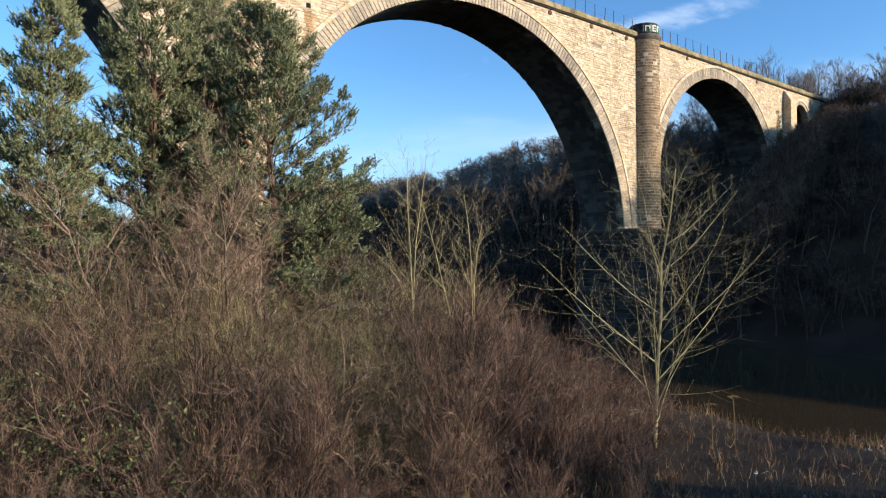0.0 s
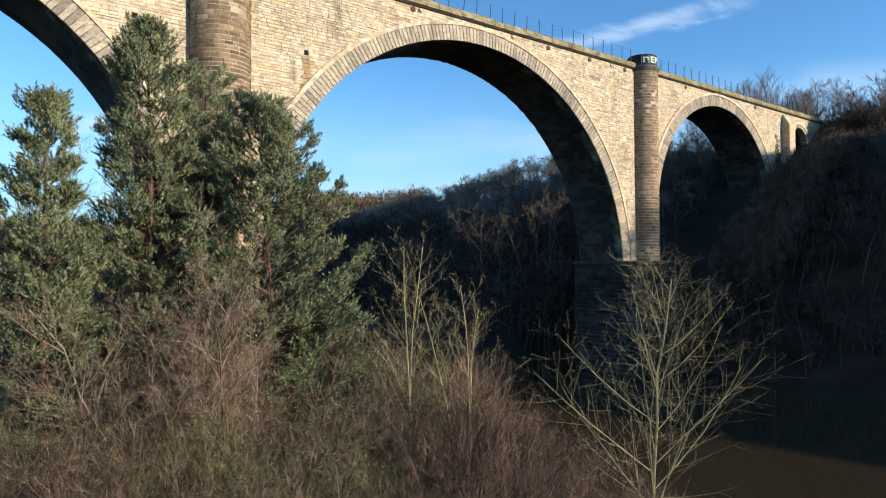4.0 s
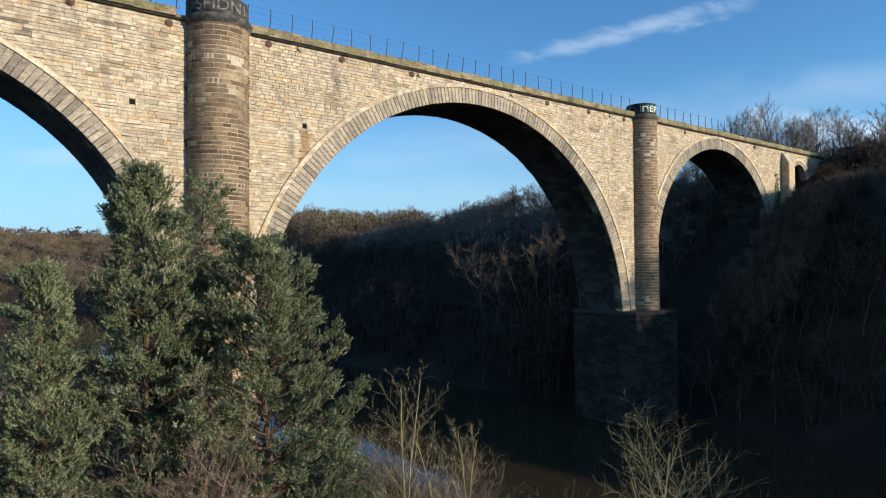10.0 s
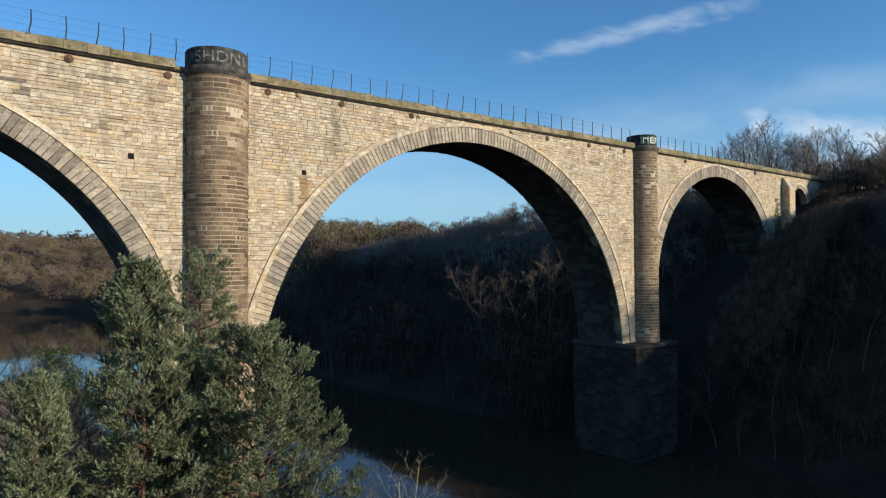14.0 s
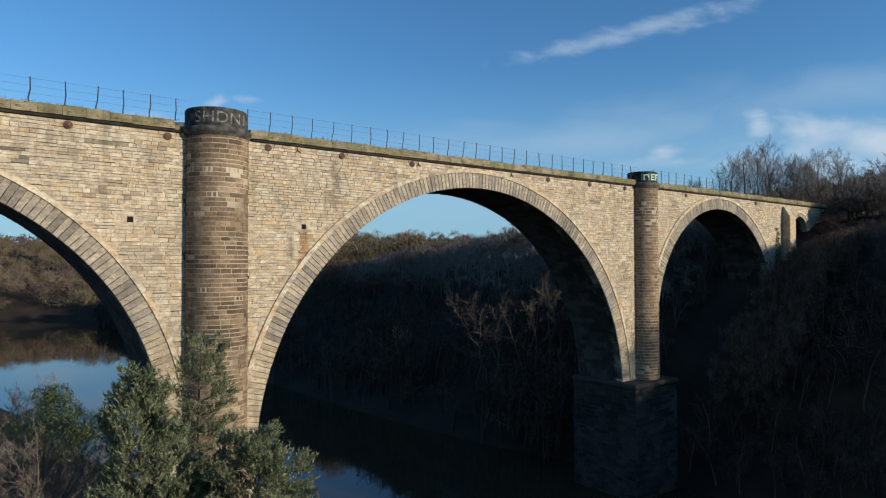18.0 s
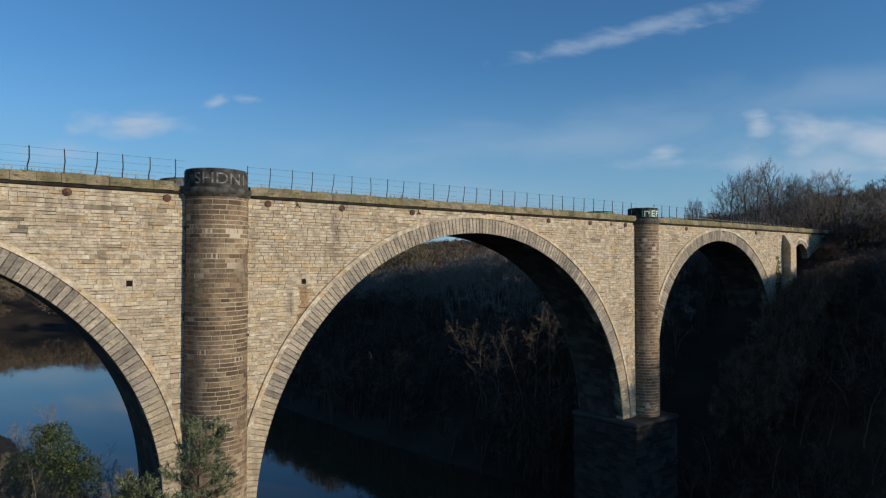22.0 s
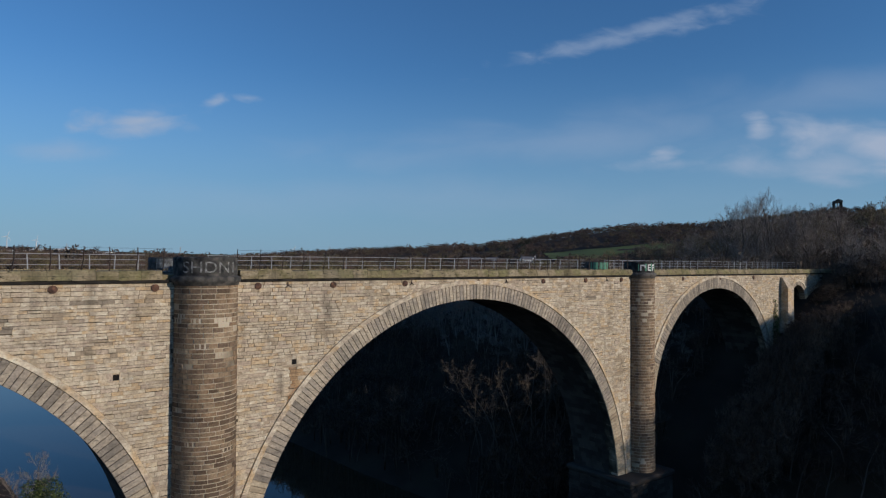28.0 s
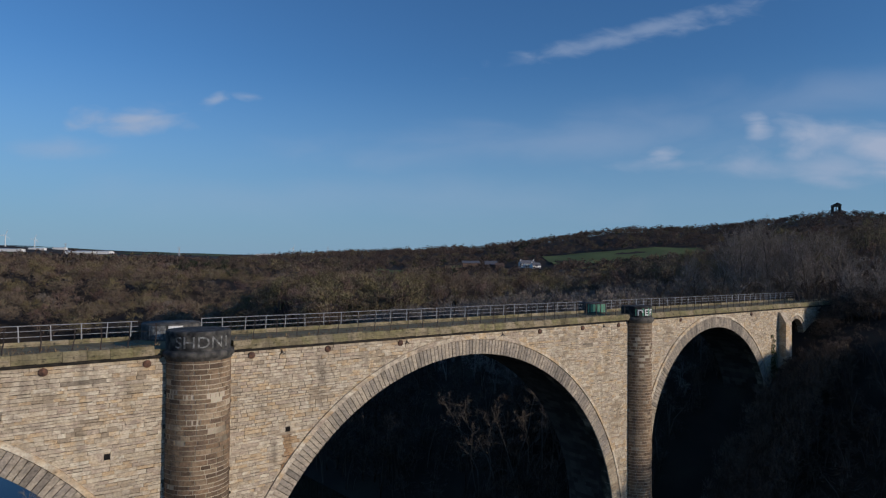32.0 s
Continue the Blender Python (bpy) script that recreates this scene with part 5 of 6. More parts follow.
stands(templates, wood_places(300, 650, 3700, 1.12), STANDS, 110, 2)
far_rows = wood_places(640, 1150, 4200, 1.1) + [q for q in wood_places(1150, 2000, 6800, 1.4) if bearing_px(q[0], q[1])[0] > nr.uniform(380, 700)]
stands(coarse, far_rows, ((DISTANT_OLIVE, "olive-brown leafless woods over the distant hills", 0.3), (DISTANT_TWIG, "dark leafless woods over the distant hills", 0.45), (EVERGREEN, "dark evergreen trees among the distant woods", 0.05), (DISTANT_BIRCH, "red-brown leafless woods over the distant hills", 0.2)), 170, 5)

dark_rows = []
for k in range(80):
    x, y = polar(rw.uniform(305, 430), rw.uniform(560, 700))
    s = rw.uniform(0.8, 1.35)
    dark_rows.append((x, y, float(height(x, y)) - 0.3, rw.random() * 6.28, s * 0.75, s * 1.1))
tagged(part("woodland", scattered("woodland", templates, dark_rows, EVERGREEN)), "dark evergreen wood in the valley", "woodland", kind="stuff")

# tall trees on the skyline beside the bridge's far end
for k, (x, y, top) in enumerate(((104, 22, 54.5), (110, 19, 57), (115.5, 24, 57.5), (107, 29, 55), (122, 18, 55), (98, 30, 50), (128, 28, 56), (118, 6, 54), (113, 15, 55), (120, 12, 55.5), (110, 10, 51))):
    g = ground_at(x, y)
    tree_thing("tall_tree", "tall bare tree standing above the wood", "tree", "skyline trees", bare_tree(340 + k, (top - g[2]) * 0.97, 0.24, 0.66, 0.07, (16, 10, 5), 1, 0.011, 0.2, (0.05, 0.1), 0.08, reach=(0.48, 0.58), fuzz=(14000, 0.45, 0.0075, 0.3, 0.4)), (WOOD_BARK, SUNLIT_GREY_TWIG), g)

# trees on the slope behind the pier, coloured paler for sun through the smaller arch
for k, (x, y, top) in enumerate(((36, 25, 26.5), (34.5, 31.5, 26), (38, 29.5, 27.5), (40.5, 33.5, 28.5), (32.5, 30.5, 24), (39.5, 24.5, 27), (44.5, 32, 29.5), (42, 28, 28), (47, 36, 30), (37, 34, 27), (46, 27.5, 29), (49, 32, 31))):
    g = ground_at(x, y)
    tree_thing("bare_tree", "leafless tree on the steep bank, twigs toned pale as sunlit", "tree", "trees behind the pier", bare_tree(420 + k, top - g[2], 0.15, 0.75, 0.02, (8, 6, 3), 1, 0.014, 0.66, (0.02, 0.1), 0.17, reach=(0.24, 0.36), fuzz=(1500, 0.5, 0.01)), (WOOD_BARK, SUNLIT_TONE_TWIG), g)

# bare trees and an evergreen bush on the bank beyond the bridge
for k, (x, y, top) in enumerate(((-28.1, 58.5, 14.0), (-33.5, 38, 13.0), (-38, 30, 14), (-35.5, 22, 19), (-31.5, 17.5, 18.5), (-40, 14, 21), (-30, 26, 14), (-29, 13, 16.5), (-34.5, 12, 20), (-38, 21, 19), (-43, 24, 19), (-37, 44, 13), (-32, 31, 12.5), (-45, 36, 14), (-21.5, 36, 9.5))):
    g = ground_at(x, y)
    tree_thing("bare_tree", "bushy leafless tree on the far river bank", "tree", "trees beyond the viaduct", bare_tree(360 + k, top - g[2], 0.1, 0.6, 0.04, (8, 5, 4), 3, 0.009, 0.15, (0.05, 0.4), 0.14, fuzz=(6500, 0.45, 0.009, 0.3, 0.7)), (WOOD_BARK, GREY_WOOD), g)


def leaf_cloud(seed, count, lumps, size):
    """Leaves as small folded diamonds over the skin of overlapping lumps (x, y, z, radius)."""
    nl = np.random.RandomState(seed)
    lumps = np.array(lumps, dtype=float)
    pick = nl.choice(len(lumps), count, p=lumps[:, 3] ** 2 / (lumps[:, 3] ** 2).sum())
    d = nl.normal(0, 1, (count, 3))
    d /= np.linalg.norm(d, axis=1)[:, None]
    c = lumps[pick, :3] + d * lumps[pick, 3:4] * nl.uniform(0.7, 1.08, (count, 1))
    n = d + nl.normal(0, 0.6, (count, 3))
    n /= np.linalg.norm(n, axis=1)[:, None]
    a = np.cross(n, nl.normal(0, 1, (count, 3)))
    a /= np.linalg.norm(a, axis=1)[:, None]
    b = np.cross(n, a)
    s = size * nl.uniform(0.6, 1.3, (count, 1))
    v = np.stack([c - a * s, c - b * s * 0.55 + n * s * 0.15, c + a * s, c + b * s * 0.55 + n * s * 0.15], axis=1).reshape(-1, 3)
    i = np.arange(count)[:, None] * 4
    return v, [np.concatenate([i + np.array([[0, 1, 2]]), i + np.array([[0, 2, 3]])])]


ev = thing("evergreen_bush", "dense dark green ivy-clad bush beside the water", "bush", at=ground_at(-27.8, 41.0, 1.0))
part("trunk", merged(*bare_tree(371, 9.5, 0.12, 0.6, 0.03, (9, 5), 3, 0.02, 0.2)).mesh("trunk", WOOD_BARK), None, ev)
part("foliage", mesh_of("foliage", *leaf_cloud(3, 15000, [(0, 0, 8.2, 2.6), (1.9, 0.5, 6.2, 2.4), (-2.2, -0.4, 6.8, 2.3), (0.4, 1.8, 5, 2.6), (0.2, -1.9, 5, 2.6), (3.1, -1, 3.6, 2.2), (-2.8, 1, 3.6, 2.3), (0.3, 0.2, 10.2, 1.6), (-1.4, 0.2, 10.4, 1.4), (-4, -0.5, 7, 2.0), (3.9, 0.3, 5.4, 1.5)], 0.14), DARK_LEAF), None, ev)

# trees crowding the end of the bridge, twig colour lightened as if sunlit
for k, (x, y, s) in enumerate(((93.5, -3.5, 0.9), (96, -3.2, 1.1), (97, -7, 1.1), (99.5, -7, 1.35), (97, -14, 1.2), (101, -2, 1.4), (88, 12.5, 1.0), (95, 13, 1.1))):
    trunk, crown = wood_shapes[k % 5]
    t = tagged(new("woodland_tree"), "bare tree crowding the bridge's end, twigs toned as sunlit", "tree", "woods on the valley side")
    part("trunk", trunk, None, t), part("crown", sunlit_grey_crowns[crown.name], None, t)
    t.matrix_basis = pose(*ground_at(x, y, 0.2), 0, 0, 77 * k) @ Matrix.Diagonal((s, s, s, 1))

# ivy-clad trees out of view on the near bank, added to shade the turf
for k, (x, y, z) in enumerate(((-9.5, -60.5, 6.5), (-13.0, -63.0, 7.0), (-6.5, -64.0, 7.5))):
    iv = thing("ivy_clad_tree", "unseen ivy-clad tree added to shade the near bank", "tree", "ivy-clad trees", at=ground_at(x, y))
    part("trunk", merged(*bare_tree(390 + k, z, 0.16, 0.6, 0.03, (9, 5), 2, 0.02, 0.2)).mesh("trunk", WOOD_BARK), None, iv)
    part("foliage", mesh_of("foliage", *leaf_cloud(60 + k, 5000, [(0, 0, z * 0.75, 2.0), (1.2, 0.4, z * 0.5, 1.7), (-1.2, -0.4, z * 0.5, 1.8), (0.2, 0.6, z * 0.25, 1.6)], 0.16), LEAF), None, iv)

# brambles with green leaves at the near edge of the thicket
for k, (x, y, z, r) in enumerate(((-39.0, -33.8, 2.2, 1.3), (-38.0, -34.5, 2.5, 1.3), (-37.3, -35.2, 1.5, 1.1), (-36.4, -35.8, 2.6, 1.0), (-39.3, -33.2, 3.0, 1.1), (-35.4, -36.6, 1.4, 1.0), (-40.5, -33.5, 1.6, 1.2))):
    g = ground_at(x, y)
    br = thing("bramble", "arching bramble with green leaves", "bramble", "brambles at the thicket's edge", at=g)
    part("stem", merged(*bare_tree(380 + k, z + 1.2, 0.014, 0.8, -0.05, (5, 2), 12, 0.007, 0.2, (0.3, 1.3), 0.25)).mesh("stem", RED_TWIG), None, br)
    part("foliage", mesh_of("foliage", *leaf_cloud(40 + k, 500, [(0, 0, z, r), (0.9, 0.3, z * 0.7, r * 0.7), (-0.8, 0.2, z * 0.8, r * 0.7), (0.1, -0.7, z * 0.5, r * 0.8)], 0.06), LEAF), None, br)

# ivy on the stems of the leafless trees
for x, y, z, tall in ((-33.4, -23.0, 1.0, 3.2), (-23.0, -28.3, 1.5, 2.6), (-31.2, -27.2, 1.2, 2.6), (-37.2, -24.4, 1.5, 3.0)):
    g = ground_at(x, y)
    ivy = part("ivy", mesh_of("ivy", *leaf_cloud(int(tall * 10), 700, [(0, 0, z + tall * q, 0.42 - 0.2 * q) for q in (0, 0.2, 0.4, 0.6, 0.8, 1)], 0.055), LEAF))
    tagged(ivy, "yellow-green ivy climbing a stem", "ivy", "ivy")
    ivy.location = g
wall_ivy = part("ivy", mesh_of("ivy", *leaf_cloud(33, 2600, [(0.3 * math.sin(2.1 * k), 0.1, 0.8 * k, 0.75 - 0.06 * k) for k in range(9)], 0.09), LEAF), None, None)
tagged(wall_ivy, "dark ivy climbing the wall beside the buttress", "ivy", "ivy")
wall_ivy.location = (72.2, -0.25, 29.0)

# dry grass and dead stalks on the open bank
nb = np.random.RandomState(12)
count = 15000
bx, by = nb.uniform(-34, -11.5, count), nb.uniform(-49, -33, count)
keep = bx < np.interp(by, BANK_Y, LEFT_X) - 0.5 + nb.normal(0, 0.5, count)
bx, by = bx[keep], by[keep]
tuft = 0.55 + 0.45 * wavy(bx, by, 2.6, 5) + 0.3 * wavy(bx, by, 1.1, 2)
keep = tuft > nb.uniform(0.1, 0.8, len(tuft))
bx, by, tuft = bx[keep], by[keep], tuft[keep]
n = len(bx)
base_p = np.stack([bx, by, height(bx, by) - 0.03], axis=1)
lean = nb.normal(0, 0.16, (n, 3))
lean[:, 2] = nb.uniform(0.15, 0.75, n) * (0.5 + 0.5 * tuft)
turn = nb.uniform(0, 6.283, n)
grass = Tubes()
grass.blades(base_p, base_p + lean, np.stack([np.cos(turn), np.sin(turn), np.zeros(n)], axis=1) * 0.011)
tagged(part("dry_grass", grass.mesh("dry_grass", STRAW)), "straw-coloured dead grass on the river bank", "grass", kind="stuff")
rd = random.Random(3)
dock = [merged(*bare_tree(400 + k, 0.9, 0.012, 0.7, 0.0, (4, 1), 7, 0.007, 0.2, (0.1, 1.1), 0.22)).mesh("crown", RED_TWIG) for k in range(3)]
placed = 0
while placed < 110:
    x, y = rd.uniform(-33, -12), rd.uniform(-48, -35)
    side = (x - EYE_X) * math.cos(AXIS) - (y - EYE_Y) * math.sin(AXIS)
    ahead = (x - EYE_X) * math.sin(AXIS) + (y - EYE_Y) * math.cos(AXIS)
    if x > np.interp(y, BANK_Y, LEFT_X) - 1.5 or side < ahead * 0.2 or ahead < 8:
        continue
    d = tagged(new("dead_bramble"), "low tangle of dead red-brown bramble", "bramble", "dead brambles on the bank")
    part("crown", dock[placed % 3], None, d)
    s = rd.uniform(0.6, 1.2)
    d.matrix_basis = pose(*ground_at(x, y, 0.03), 0, 0, rd.random() * 360) @ Matrix.Diagonal((s, s, s, 1))
    placed += 1
for x, y, tall in ((-18.6, -39.3, 1.55), (-17.6, -39.6, 1.7)):
    hog = thing("hogweed_stalk", "dry brown hogweed stalk with a flat seed head", "plant", "dead hogweed", at=ground_at(x, y))
    st = Tubes()
    st.stick([(0, 0, 0), (0.02, 0, tall * 0.5), (0, 0.03, tall)], [0.025, 0.02, 0.014], 5)
    part("stalk", st.mesh("stalk", STRAW), None, hog)
    um = Tubes()
    for k in range(40):
        a, q = k * 2.4, math.sqrt((k + 0.5) / 40) * 0.24
        um.stick([(0, 0.03, tall), (q * math.cos(a), 0.03 + q * math.sin(a), tall + 0.16 - q * 0.25)], [0.006, 0.014], 3)
    part("seed_head", um.mesh("seed_head", STRAW), None, hog)
# frost left on the shaded turf
fr = np.random.RandomState(8)
count = 5000
fx, fy = fr.uniform(-27, -12, count), fr.uniform(-49, -41.5, count)
keep = (wavy(fx, fy, 3.0, 7) + 0.5 * wavy(fx, fy, 0.9, 3) > 0.75) & (fx < np.interp(fy, BANK_Y, LEFT_X) - 1)
fx, fy = fx[keep], fy[keep]
n = len(fx)
base_p = np.stack([fx, fy, height(fx, fy)], axis=1)
up = fr.normal(0, 0.07, (n, 3))
up[:, 2] = fr.uniform(0.03, 0.14, n)
turn = fr.uniform(0, 6.283, n)
frost = Tubes()
frost.blades(base_p, base_p + up, np.stack([np.cos(turn), np.sin(turn), np.zeros(n)], axis=1) * 0.018)
tagged(part("frost", frost.mesh("frost", FROST)), "frosted short grass in the shade", "frost", kind="stuff")


# weeds and moss tufts along the coping
nc = np.random.RandomState(21)
count = 11000
wx = nc.uniform(-76, 97, count)
wy = np.where(nc.uniform(0, 1, count) < 0.42, nc.uniform(-0.18, 0.5, count), nc.uniform(0.5, BACK - 0.5, count))
keep = (wavy(wx, wx * 0, 7.0, 2) + 0.7 * wavy(wx, wx * 0, 1.7, 5) > nc.uniform(-0.6, 0.9, count)) & ((np.abs(wx - TURRETS[0][0]) > 2.9) & (np.abs(wx - TURRETS[1][0]) > 2.9))
wx, wy = wx[keep], wy[keep]
n = len(wx)
base_p = np.stack([wx, wy, np.where(wy < 0.3, TOP + 0.88, TOP + 0.54)], axis=1)
up = nc.normal(0, 0.1, (n, 3))
up[:, 2] = nc.uniform(0.06, 0.32, n)
turn = nc.uniform(0, 6.283, n)
weeds = Tubes()
weeds.blades(base_p, base_p + up, np.stack([np.cos(turn), np.sin(turn), np.zeros(n)], axis=1) * 0.03)
tagged(part("weeds", weeds.mesh("weeds", STRAW)), "dry grass and weeds along the coping", "weeds", kind="stuff")


# ---------------------------------------------------------------- paint on the turrets
def on_drum(turret_ob, verts, faces, m, name, label, r):
    """Bends a flat figure (metres along, metres up) round the drum's face."""
    out = [(r * math.sin(a / r), -r * math.cos(a / r), z) for a, z in verts]
    return part(name, mesh_of(name, out, faces, m), None, turret_ob, label)


def lettering(text, size, m, turret_ob, middle, z, label):
    cu = bpy.data.curves.new("lettering", "FONT")
    cu.body, cu.size, cu.resolution_u = text, size, 3
    tmp = bpy.data.objects.new("lettering", cu)
    me = bpy.data.meshes.new_from_object(tmp)
    bpy.data.objects.remove(tmp)
    bm = bmesh.new()
    bm.from_mesh(me)
    bmesh.ops.triangulate(bm, faces=bm.faces)
    long = [e for e in bm.edges if e.calc_length() > 0.3]
    bmesh.ops.subdivide_edges(bm, edges=long, cuts=1)
    bmesh.ops.triangulate(bm, faces=bm.faces)
    xs = [v.co.x for v in bm.verts]
    mid = (min(xs) + max(xs)) / 2
    r = 2.45 - 0.05 + 0.03
    for v in bm.verts:
        a = (v.co.x - mid) * 1.08 + middle
        v.co = (r * math.sin(a / r), -r * math.cos(a / r), z + v.co.y * 0.95)
    return part("lettering", bm, m, turret_ob, label)


lettering("SHDN1", 1.3, GREY_PAINT, turret_a, -0.45, 40.52, "pale spray-painted letters")
on_drum(turret_b, [(-2.0, 40.5), (-1.0, 40.5), (-0.1, 40.5), (0.9, 40.5), (0.9, 41.45), (-0.1, 41.5), (-1.0, 41.45), (-2.0, 41.4)], [(0, 1, 6, 7), (1, 2, 5, 6), (2, 3, 4, 5)], GREEN_PAINT, "paint_patch", "green spray paint", 1.975)
for a0, a1, z0, z1 in ((-1.75, -1.6, 40.55, 41.3), (-1.6, -1.15, 41.15, 41.3), (-1.2, -1.05, 40.9, 41.25), (-0.75, -0.6, 40.55, 41.35), (-0.6, -0.2, 40.55, 40.7), (-0.6, -0.25, 40.9, 41.02), (-0.6, -0.2, 41.22, 41.36), (0.05, 0.2, 40.55, 41.35), (0.2, 0.6, 41.2, 41.35), (0.2, 0.5, 40.9, 41.02)):
    on_drum(turret_b, [(a0, z0), (a1, z0), (a1, z1), (a0, z1)], [(0, 1, 2, 3)], WHITE_PAINT, "paint_bar", "white spray-painted bar", 1.99)
for ob, m, a0, a1, name in ((far_heads[0], WHITE_PAINT, -0.9, 0.25, "white spray paint"), (far_heads[0], GREY_PAINT, -2.6, -1.1, "grey spray paint"), (far_heads[1], GREEN_PAINT, -2.4, 0.4, "green spray paint")):
    k = [a0 + (a1 - a0) * j / 4 for j in range(5)]
    on_drum(ob, [(a, 40.5) for a in k] + [(a, 41.6) for a in k], [(j, j + 1, j + 6, j + 5) for j in range(4)], m, "paint_patch", name, 2.43 if ob is far_heads[0] else 1.975)


# ---------------------------------------------------------------- fields and buildings far off
for fx, fy, fa, fw, fl in FIELDS:
    us, vs = np.linspace(-fw, fw, 16), np.linspace(-fl, fl, 8)
    mu, mv = np.meshgrid(us, vs)
    X, Y = fx + mu * math.cos(fa) - mv * math.sin(fa), fy + mu * math.sin(fa) + mv * math.cos(fa)
    q = np.arange(128).reshape(8, 16)
    quads = np.stack([q[:-1, :-1], q[:-1, 1:], q[1:, 1:], q[1:, :-1]], axis=-1).reshape(-1, 4)
    tagged(part("field", mesh_of("field", np.stack([X, Y, height(X, Y) + 0.8], axis=-1), quads, GRASS, smooth=True)), "green winter pasture between dark woods", "field", "fields", "structure")


def gable_house(name, label, category, at, turn, w, d, eaves, ridge, wall_m, roof_m, chimneys=0, windows=3):
    h = thing(name, label, category, "distant buildings")
    h.matrix_basis = pose(*at, 0, 0, turn)
    part("wall", mesh_of("wall", box_verts(-w / 2, w / 2, -d / 2, d / 2, -1, eaves) + [(-w / 2, 0, ridge), (w / 2, 0, ridge)], [(0, 3, 2, 1), (0, 1, 5, 4), (2, 3, 7, 6), (1, 2, 6, 5), (3, 0, 4, 7), (4, 8, 7), (5, 6, 9)], wall_m), None, h)
    o = 0.4
    part("roof", mesh_of("roof", [(-w / 2 - o, -d / 2 - o, eaves - 0.2), (w / 2 + o, -d / 2 - o, eaves - 0.2), (w / 2 + o, 0, ridge + 0.25), (-w / 2 - o, 0, ridge + 0.25), (-w / 2 - o, d / 2 + o, eaves - 0.2), (w / 2 + o, d / 2 + o, eaves - 0.2),
                                  (-w / 2 - o, -d / 2 - o, eaves - 0.4), (w / 2 + o, -d / 2 - o, eaves - 0.4), (w / 2 + o, d / 2 + o, eaves - 0.4), (-w / 2 - o, d / 2 + o, eaves - 0.4)], [(0, 1, 2, 3), (3, 2, 5, 4), (0, 6, 7, 1), (5, 8, 9, 4)], roof_m), None, h)
    for k in range(chimneys):
        cx = (-w / 2 + 0.8) if k % 2 == 0 else (w / 2 - 0.8)
        box("chimney", cx - 0.5, cx + 0.5, -0.5, 0.5, eaves, ridge + 1.4, wall_m, h)
    for k in range(windows):
        for z0 in ((1.0,) if eaves < 4 else (0.9, 3.6)):
            wx = -w / 2 + w * (k + 0.5) / windows
            box("window", wx - 0.55, wx + 0.55, -d / 2 - 0.04, -d / 2 + 0.1, z0, z0 + 1.3, GLASS, h)
    return h


def far_at(px, r, up=0.0):
    x, y = polar(px, r)
    return x, y, float(height(x, y)) + up


deg = math.degrees(-AXIS)
gable_house("farmhouse", "white-rendered farmhouse with a slate roof", "house", far_at(938, 960), deg + 25, 24, 9, 6.5, 11, WHITE_PAINT, SLATE, 2, 5)
gable_house("farmhouse", "low white-rendered wing beside the farmhouse", "house", far_at(953, 950), deg + 25, 14, 8, 4, 8, WHITE_PAINT, SLATE, 1, 3)
gable_house("barn", "long low brick barn with a grey roof", "barn", far_at(838, 970), deg + 10, 26, 14, 5, 8, BRICK, SLATE, 0, 4)
gable_house("barn", "tall brick barn with a slate roof", "barn", far_at(874, 965), deg, 18, 12, 6, 11, BRICK, SLATE, 0, 3)
gable_house("barn", "low brick farm shed", "barn", far_at(890, 955), deg - 10, 12, 9, 4, 7, BRICK, BRICK, 0, 2)
gable_house("cottage", "brick cottage among the trees", "house", far_at(298, 640), deg + 30, 11, 8, 6, 9.5, BRICK, BRICK, 1, 3)
for px, r, w, d, tall in ((165, 3000, 190, 60, 11), (150, 2700, 100, 50, 10), (20, 2900, 120, 60, 10), (72, 3300, 70, 40, 9), (470, 3400, 70, 40, 9), (490, 3200, 30, 30, 9), (112, 3500, 60, 40, 9)):
    gable_house("warehouse", "long white industrial shed", "warehouse", far_at(px, r, 2), deg + 5, w, d, tall, tall + 2.5, WHITE_PAINT, WHITE_PAINT, 0, 6)


def wind_turbine(px, r, tall):
    t = thing("wind_turbine", "slim white wind turbine at rest", "wind turbine", "wind turbines", at=far_at(px, r))
    for name, pts, radii in (("tower", [(0, 0, 0), (0, 0, tall)], [2.6, 1.6]), ("nacelle", [(-1, -3, tall + 1), (0, 4, tall + 1)], [1.8, 1.8])):
        tb = Tubes()
        tb.stick(pts, radii, 10)
        part(name, tb.mesh(name, WHITE_PAINT), None, t)
    for k in range(3):
        a = radians(20 + 120 * k)
        tb = Tubes()
        tb.stick([(0, -3.4, tall + 1), (math.sin(a) * tall * 0.25, -3.4, tall + 1 + math.cos(a) * tall * 0.25), (math.sin(a) * tall * 0.5, -3.4, tall + 1 + math.cos(a) * tall * 0.5)], [0.8, 1.2, 0.3], 5)
        part("blade", tb.mesh("blade", WHITE_PAINT), None, t)


wind_turbine(15, 3600, 62), wind_turbine(67, 3500, 52), wind_turbine(523, 3700, 42)


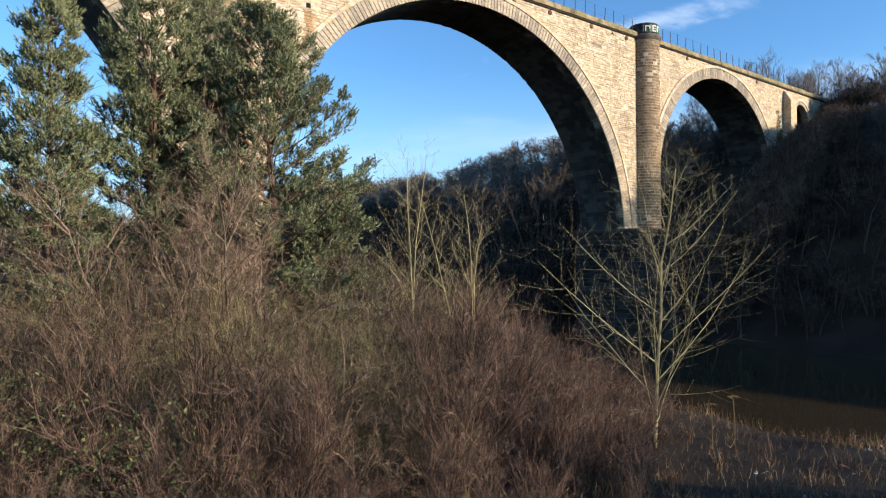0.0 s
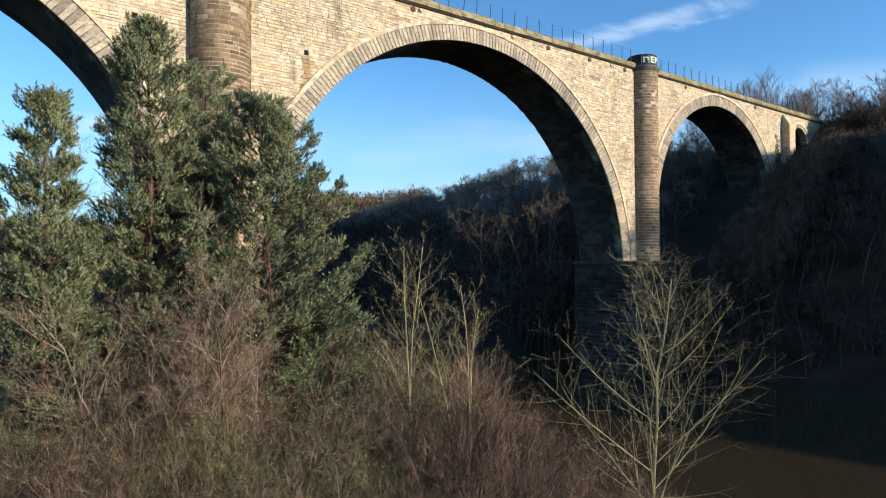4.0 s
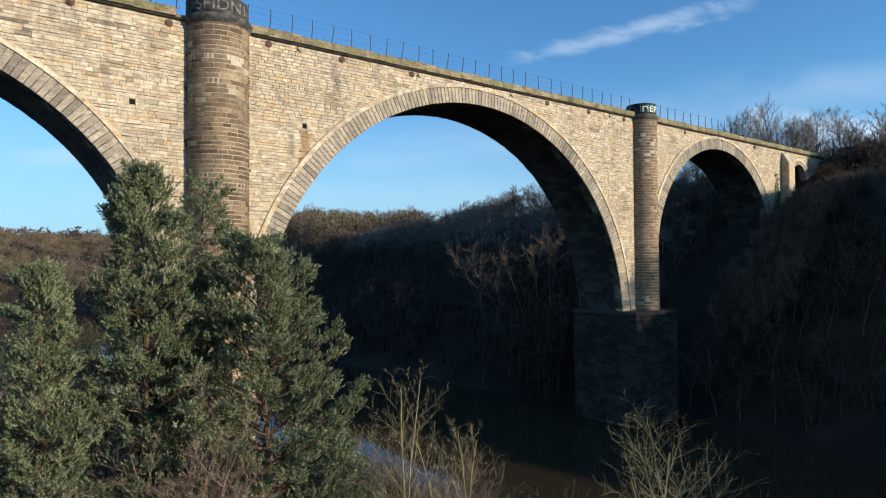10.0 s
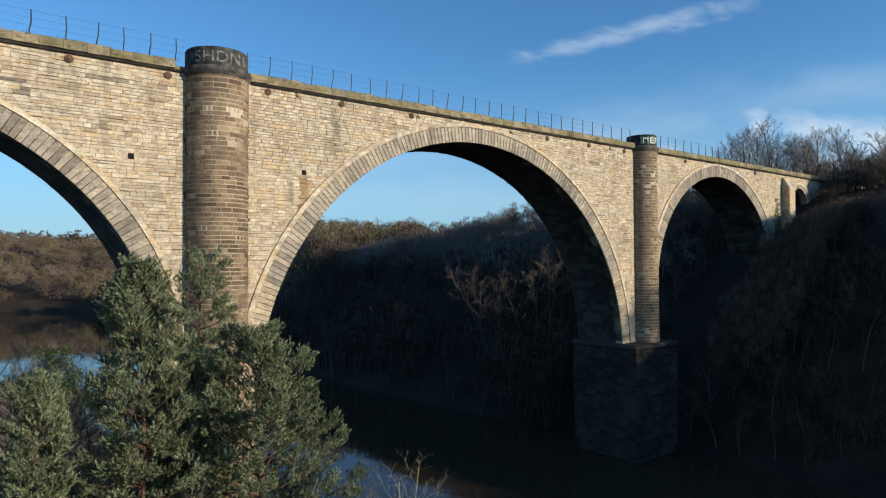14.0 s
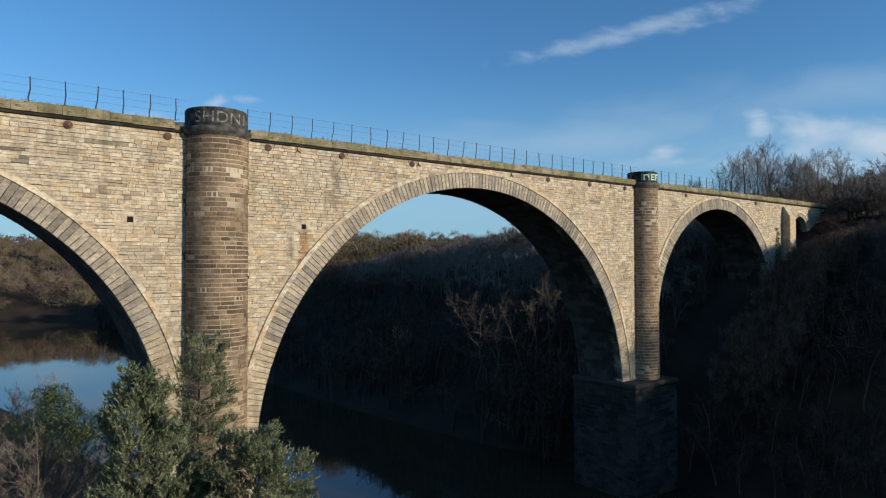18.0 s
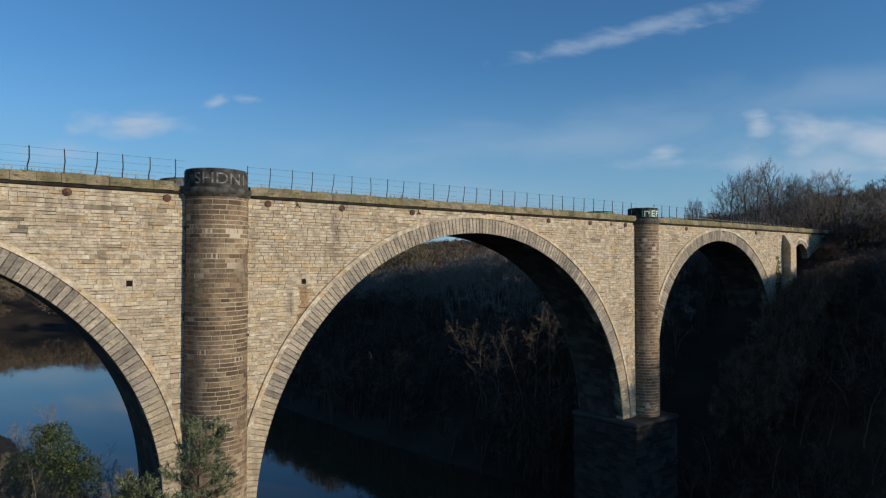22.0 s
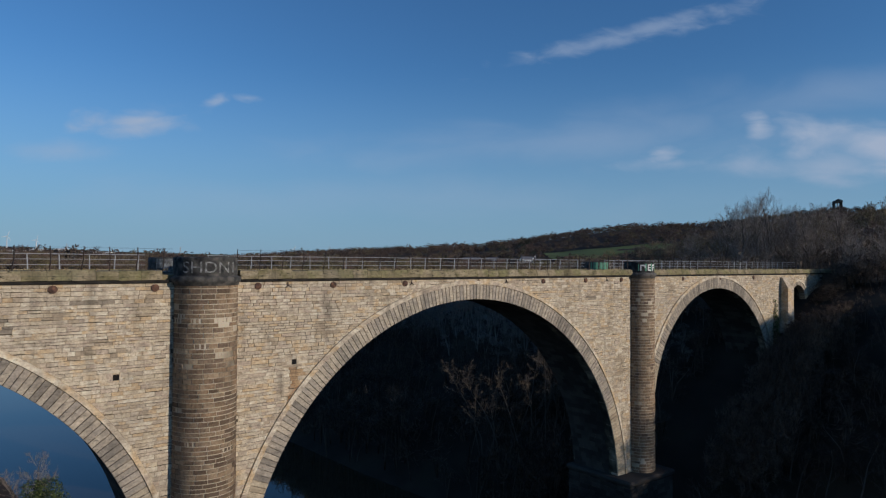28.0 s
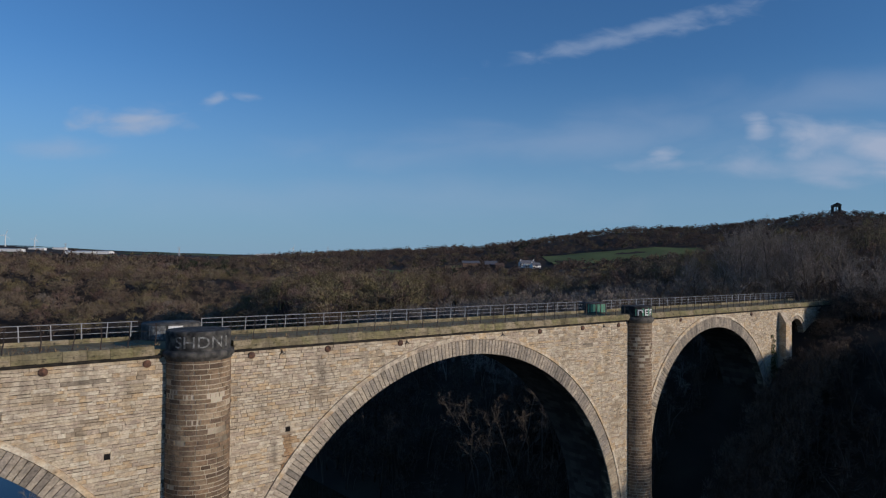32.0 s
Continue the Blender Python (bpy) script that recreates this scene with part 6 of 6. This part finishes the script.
def pylon(px, r, tall):
    t = thing("pylon", "grey steel lattice electricity pylon", "pylon", "pylons", at=far_at(px, r))
    w, rad = tall * 0.1, r / 6500
    for sx, sy in ((-1, -1), (1, -1), (1, 1), (-1, 1)):
        tb = Tubes()
        tb.stick([(sx * w, sy * w, 0), (sx * w * 0.3, sy * w * 0.3, tall * 0.62), (0, 0, tall)], [rad] * 3, 4)
        part("leg", tb.mesh("leg", STEEL), None, t)
    for h in (0.66, 0.78, 0.9):
        tb = Tubes()
        tb.stick([(-tall * 0.16, 0, tall * h), (0, 0, tall * (h + 0.03)), (tall * 0.16, 0, tall * h)], [rad * 0.7] * 3, 4)
        part("cross_arm", tb.mesh("cross_arm", STEEL), None, t)
    for k in range(5):
        tb = Tubes()
        z0, z1 = tall * 0.13 * k, tall * 0.13 * (k + 1)
        q0, q1 = w * (1 - 0.85 * z0 / tall), w * (1 - 0.85 * z1 / tall)
        tb.stick([(-q0, -q0, z0), (q1, -q1, z1)], [rad * 0.6] * 2, 3)
        tb.stick([(q0, -q0, z0), (-q1, -q1, z1)], [rad * 0.6] * 2, 3)
        part("brace", tb.mesh("brace", STEEL), None, t)


pylon(985, 1900, 34), pylon(585, 2800, 50), pylon(322, 2900, 45), pylon(121, 3200, 42)

# Doric temple monument on its hill
mon = thing("monument", "soot-black Greek temple monument on the hilltop", "monument", at=(MONUMENT[0], MONUMENT[1], float(height(*MONUMENT)) + 3.5))
mon.rotation_euler = (0, 0, radians(deg + 68))
box("stylobate", -15.5, 15.5, -8.2, 8.2, -3, 2, SOOT, mon)
for k in range(7):
    for sy in (-1, 1):
        lathe("column", [(1.05, 2), (0.85, 12.4), (1.2, 12.9), (1.2, 13.3)], SOOT, mon, 12, at=(-14 + 28 * k / 6, sy * 6.8, 0))
for sx in (-1, 1):
    for sy in (-2.3, 2.3):
        lathe("column", [(1.05, 2), (0.85, 12.4), (1.2, 12.9), (1.2, 13.3)], SOOT, mon, 12, at=(sx * 14, sy, 0))
box("entablature", -15.3, 15.3, -8, 8, 13.3, 17, SOOT, mon)
for sx in (-1, 1):
    part("pediment", mesh_of("pediment", [(sx * 15.3 - 0.7, -8.2, 17), (sx * 15.3 - 0.7, 8.2, 17), (sx * 15.3 - 0.7, 0, 21), (sx * 15.3 + 0.7, -8.2, 17), (sx * 15.3 + 0.7, 8.2, 17), (sx * 15.3 + 0.7, 0, 21)], [(0, 1, 2), (5, 4, 3), (0, 2, 5, 3), (1, 4, 5, 2), (0, 3, 4, 1)], SOOT), None, mon)
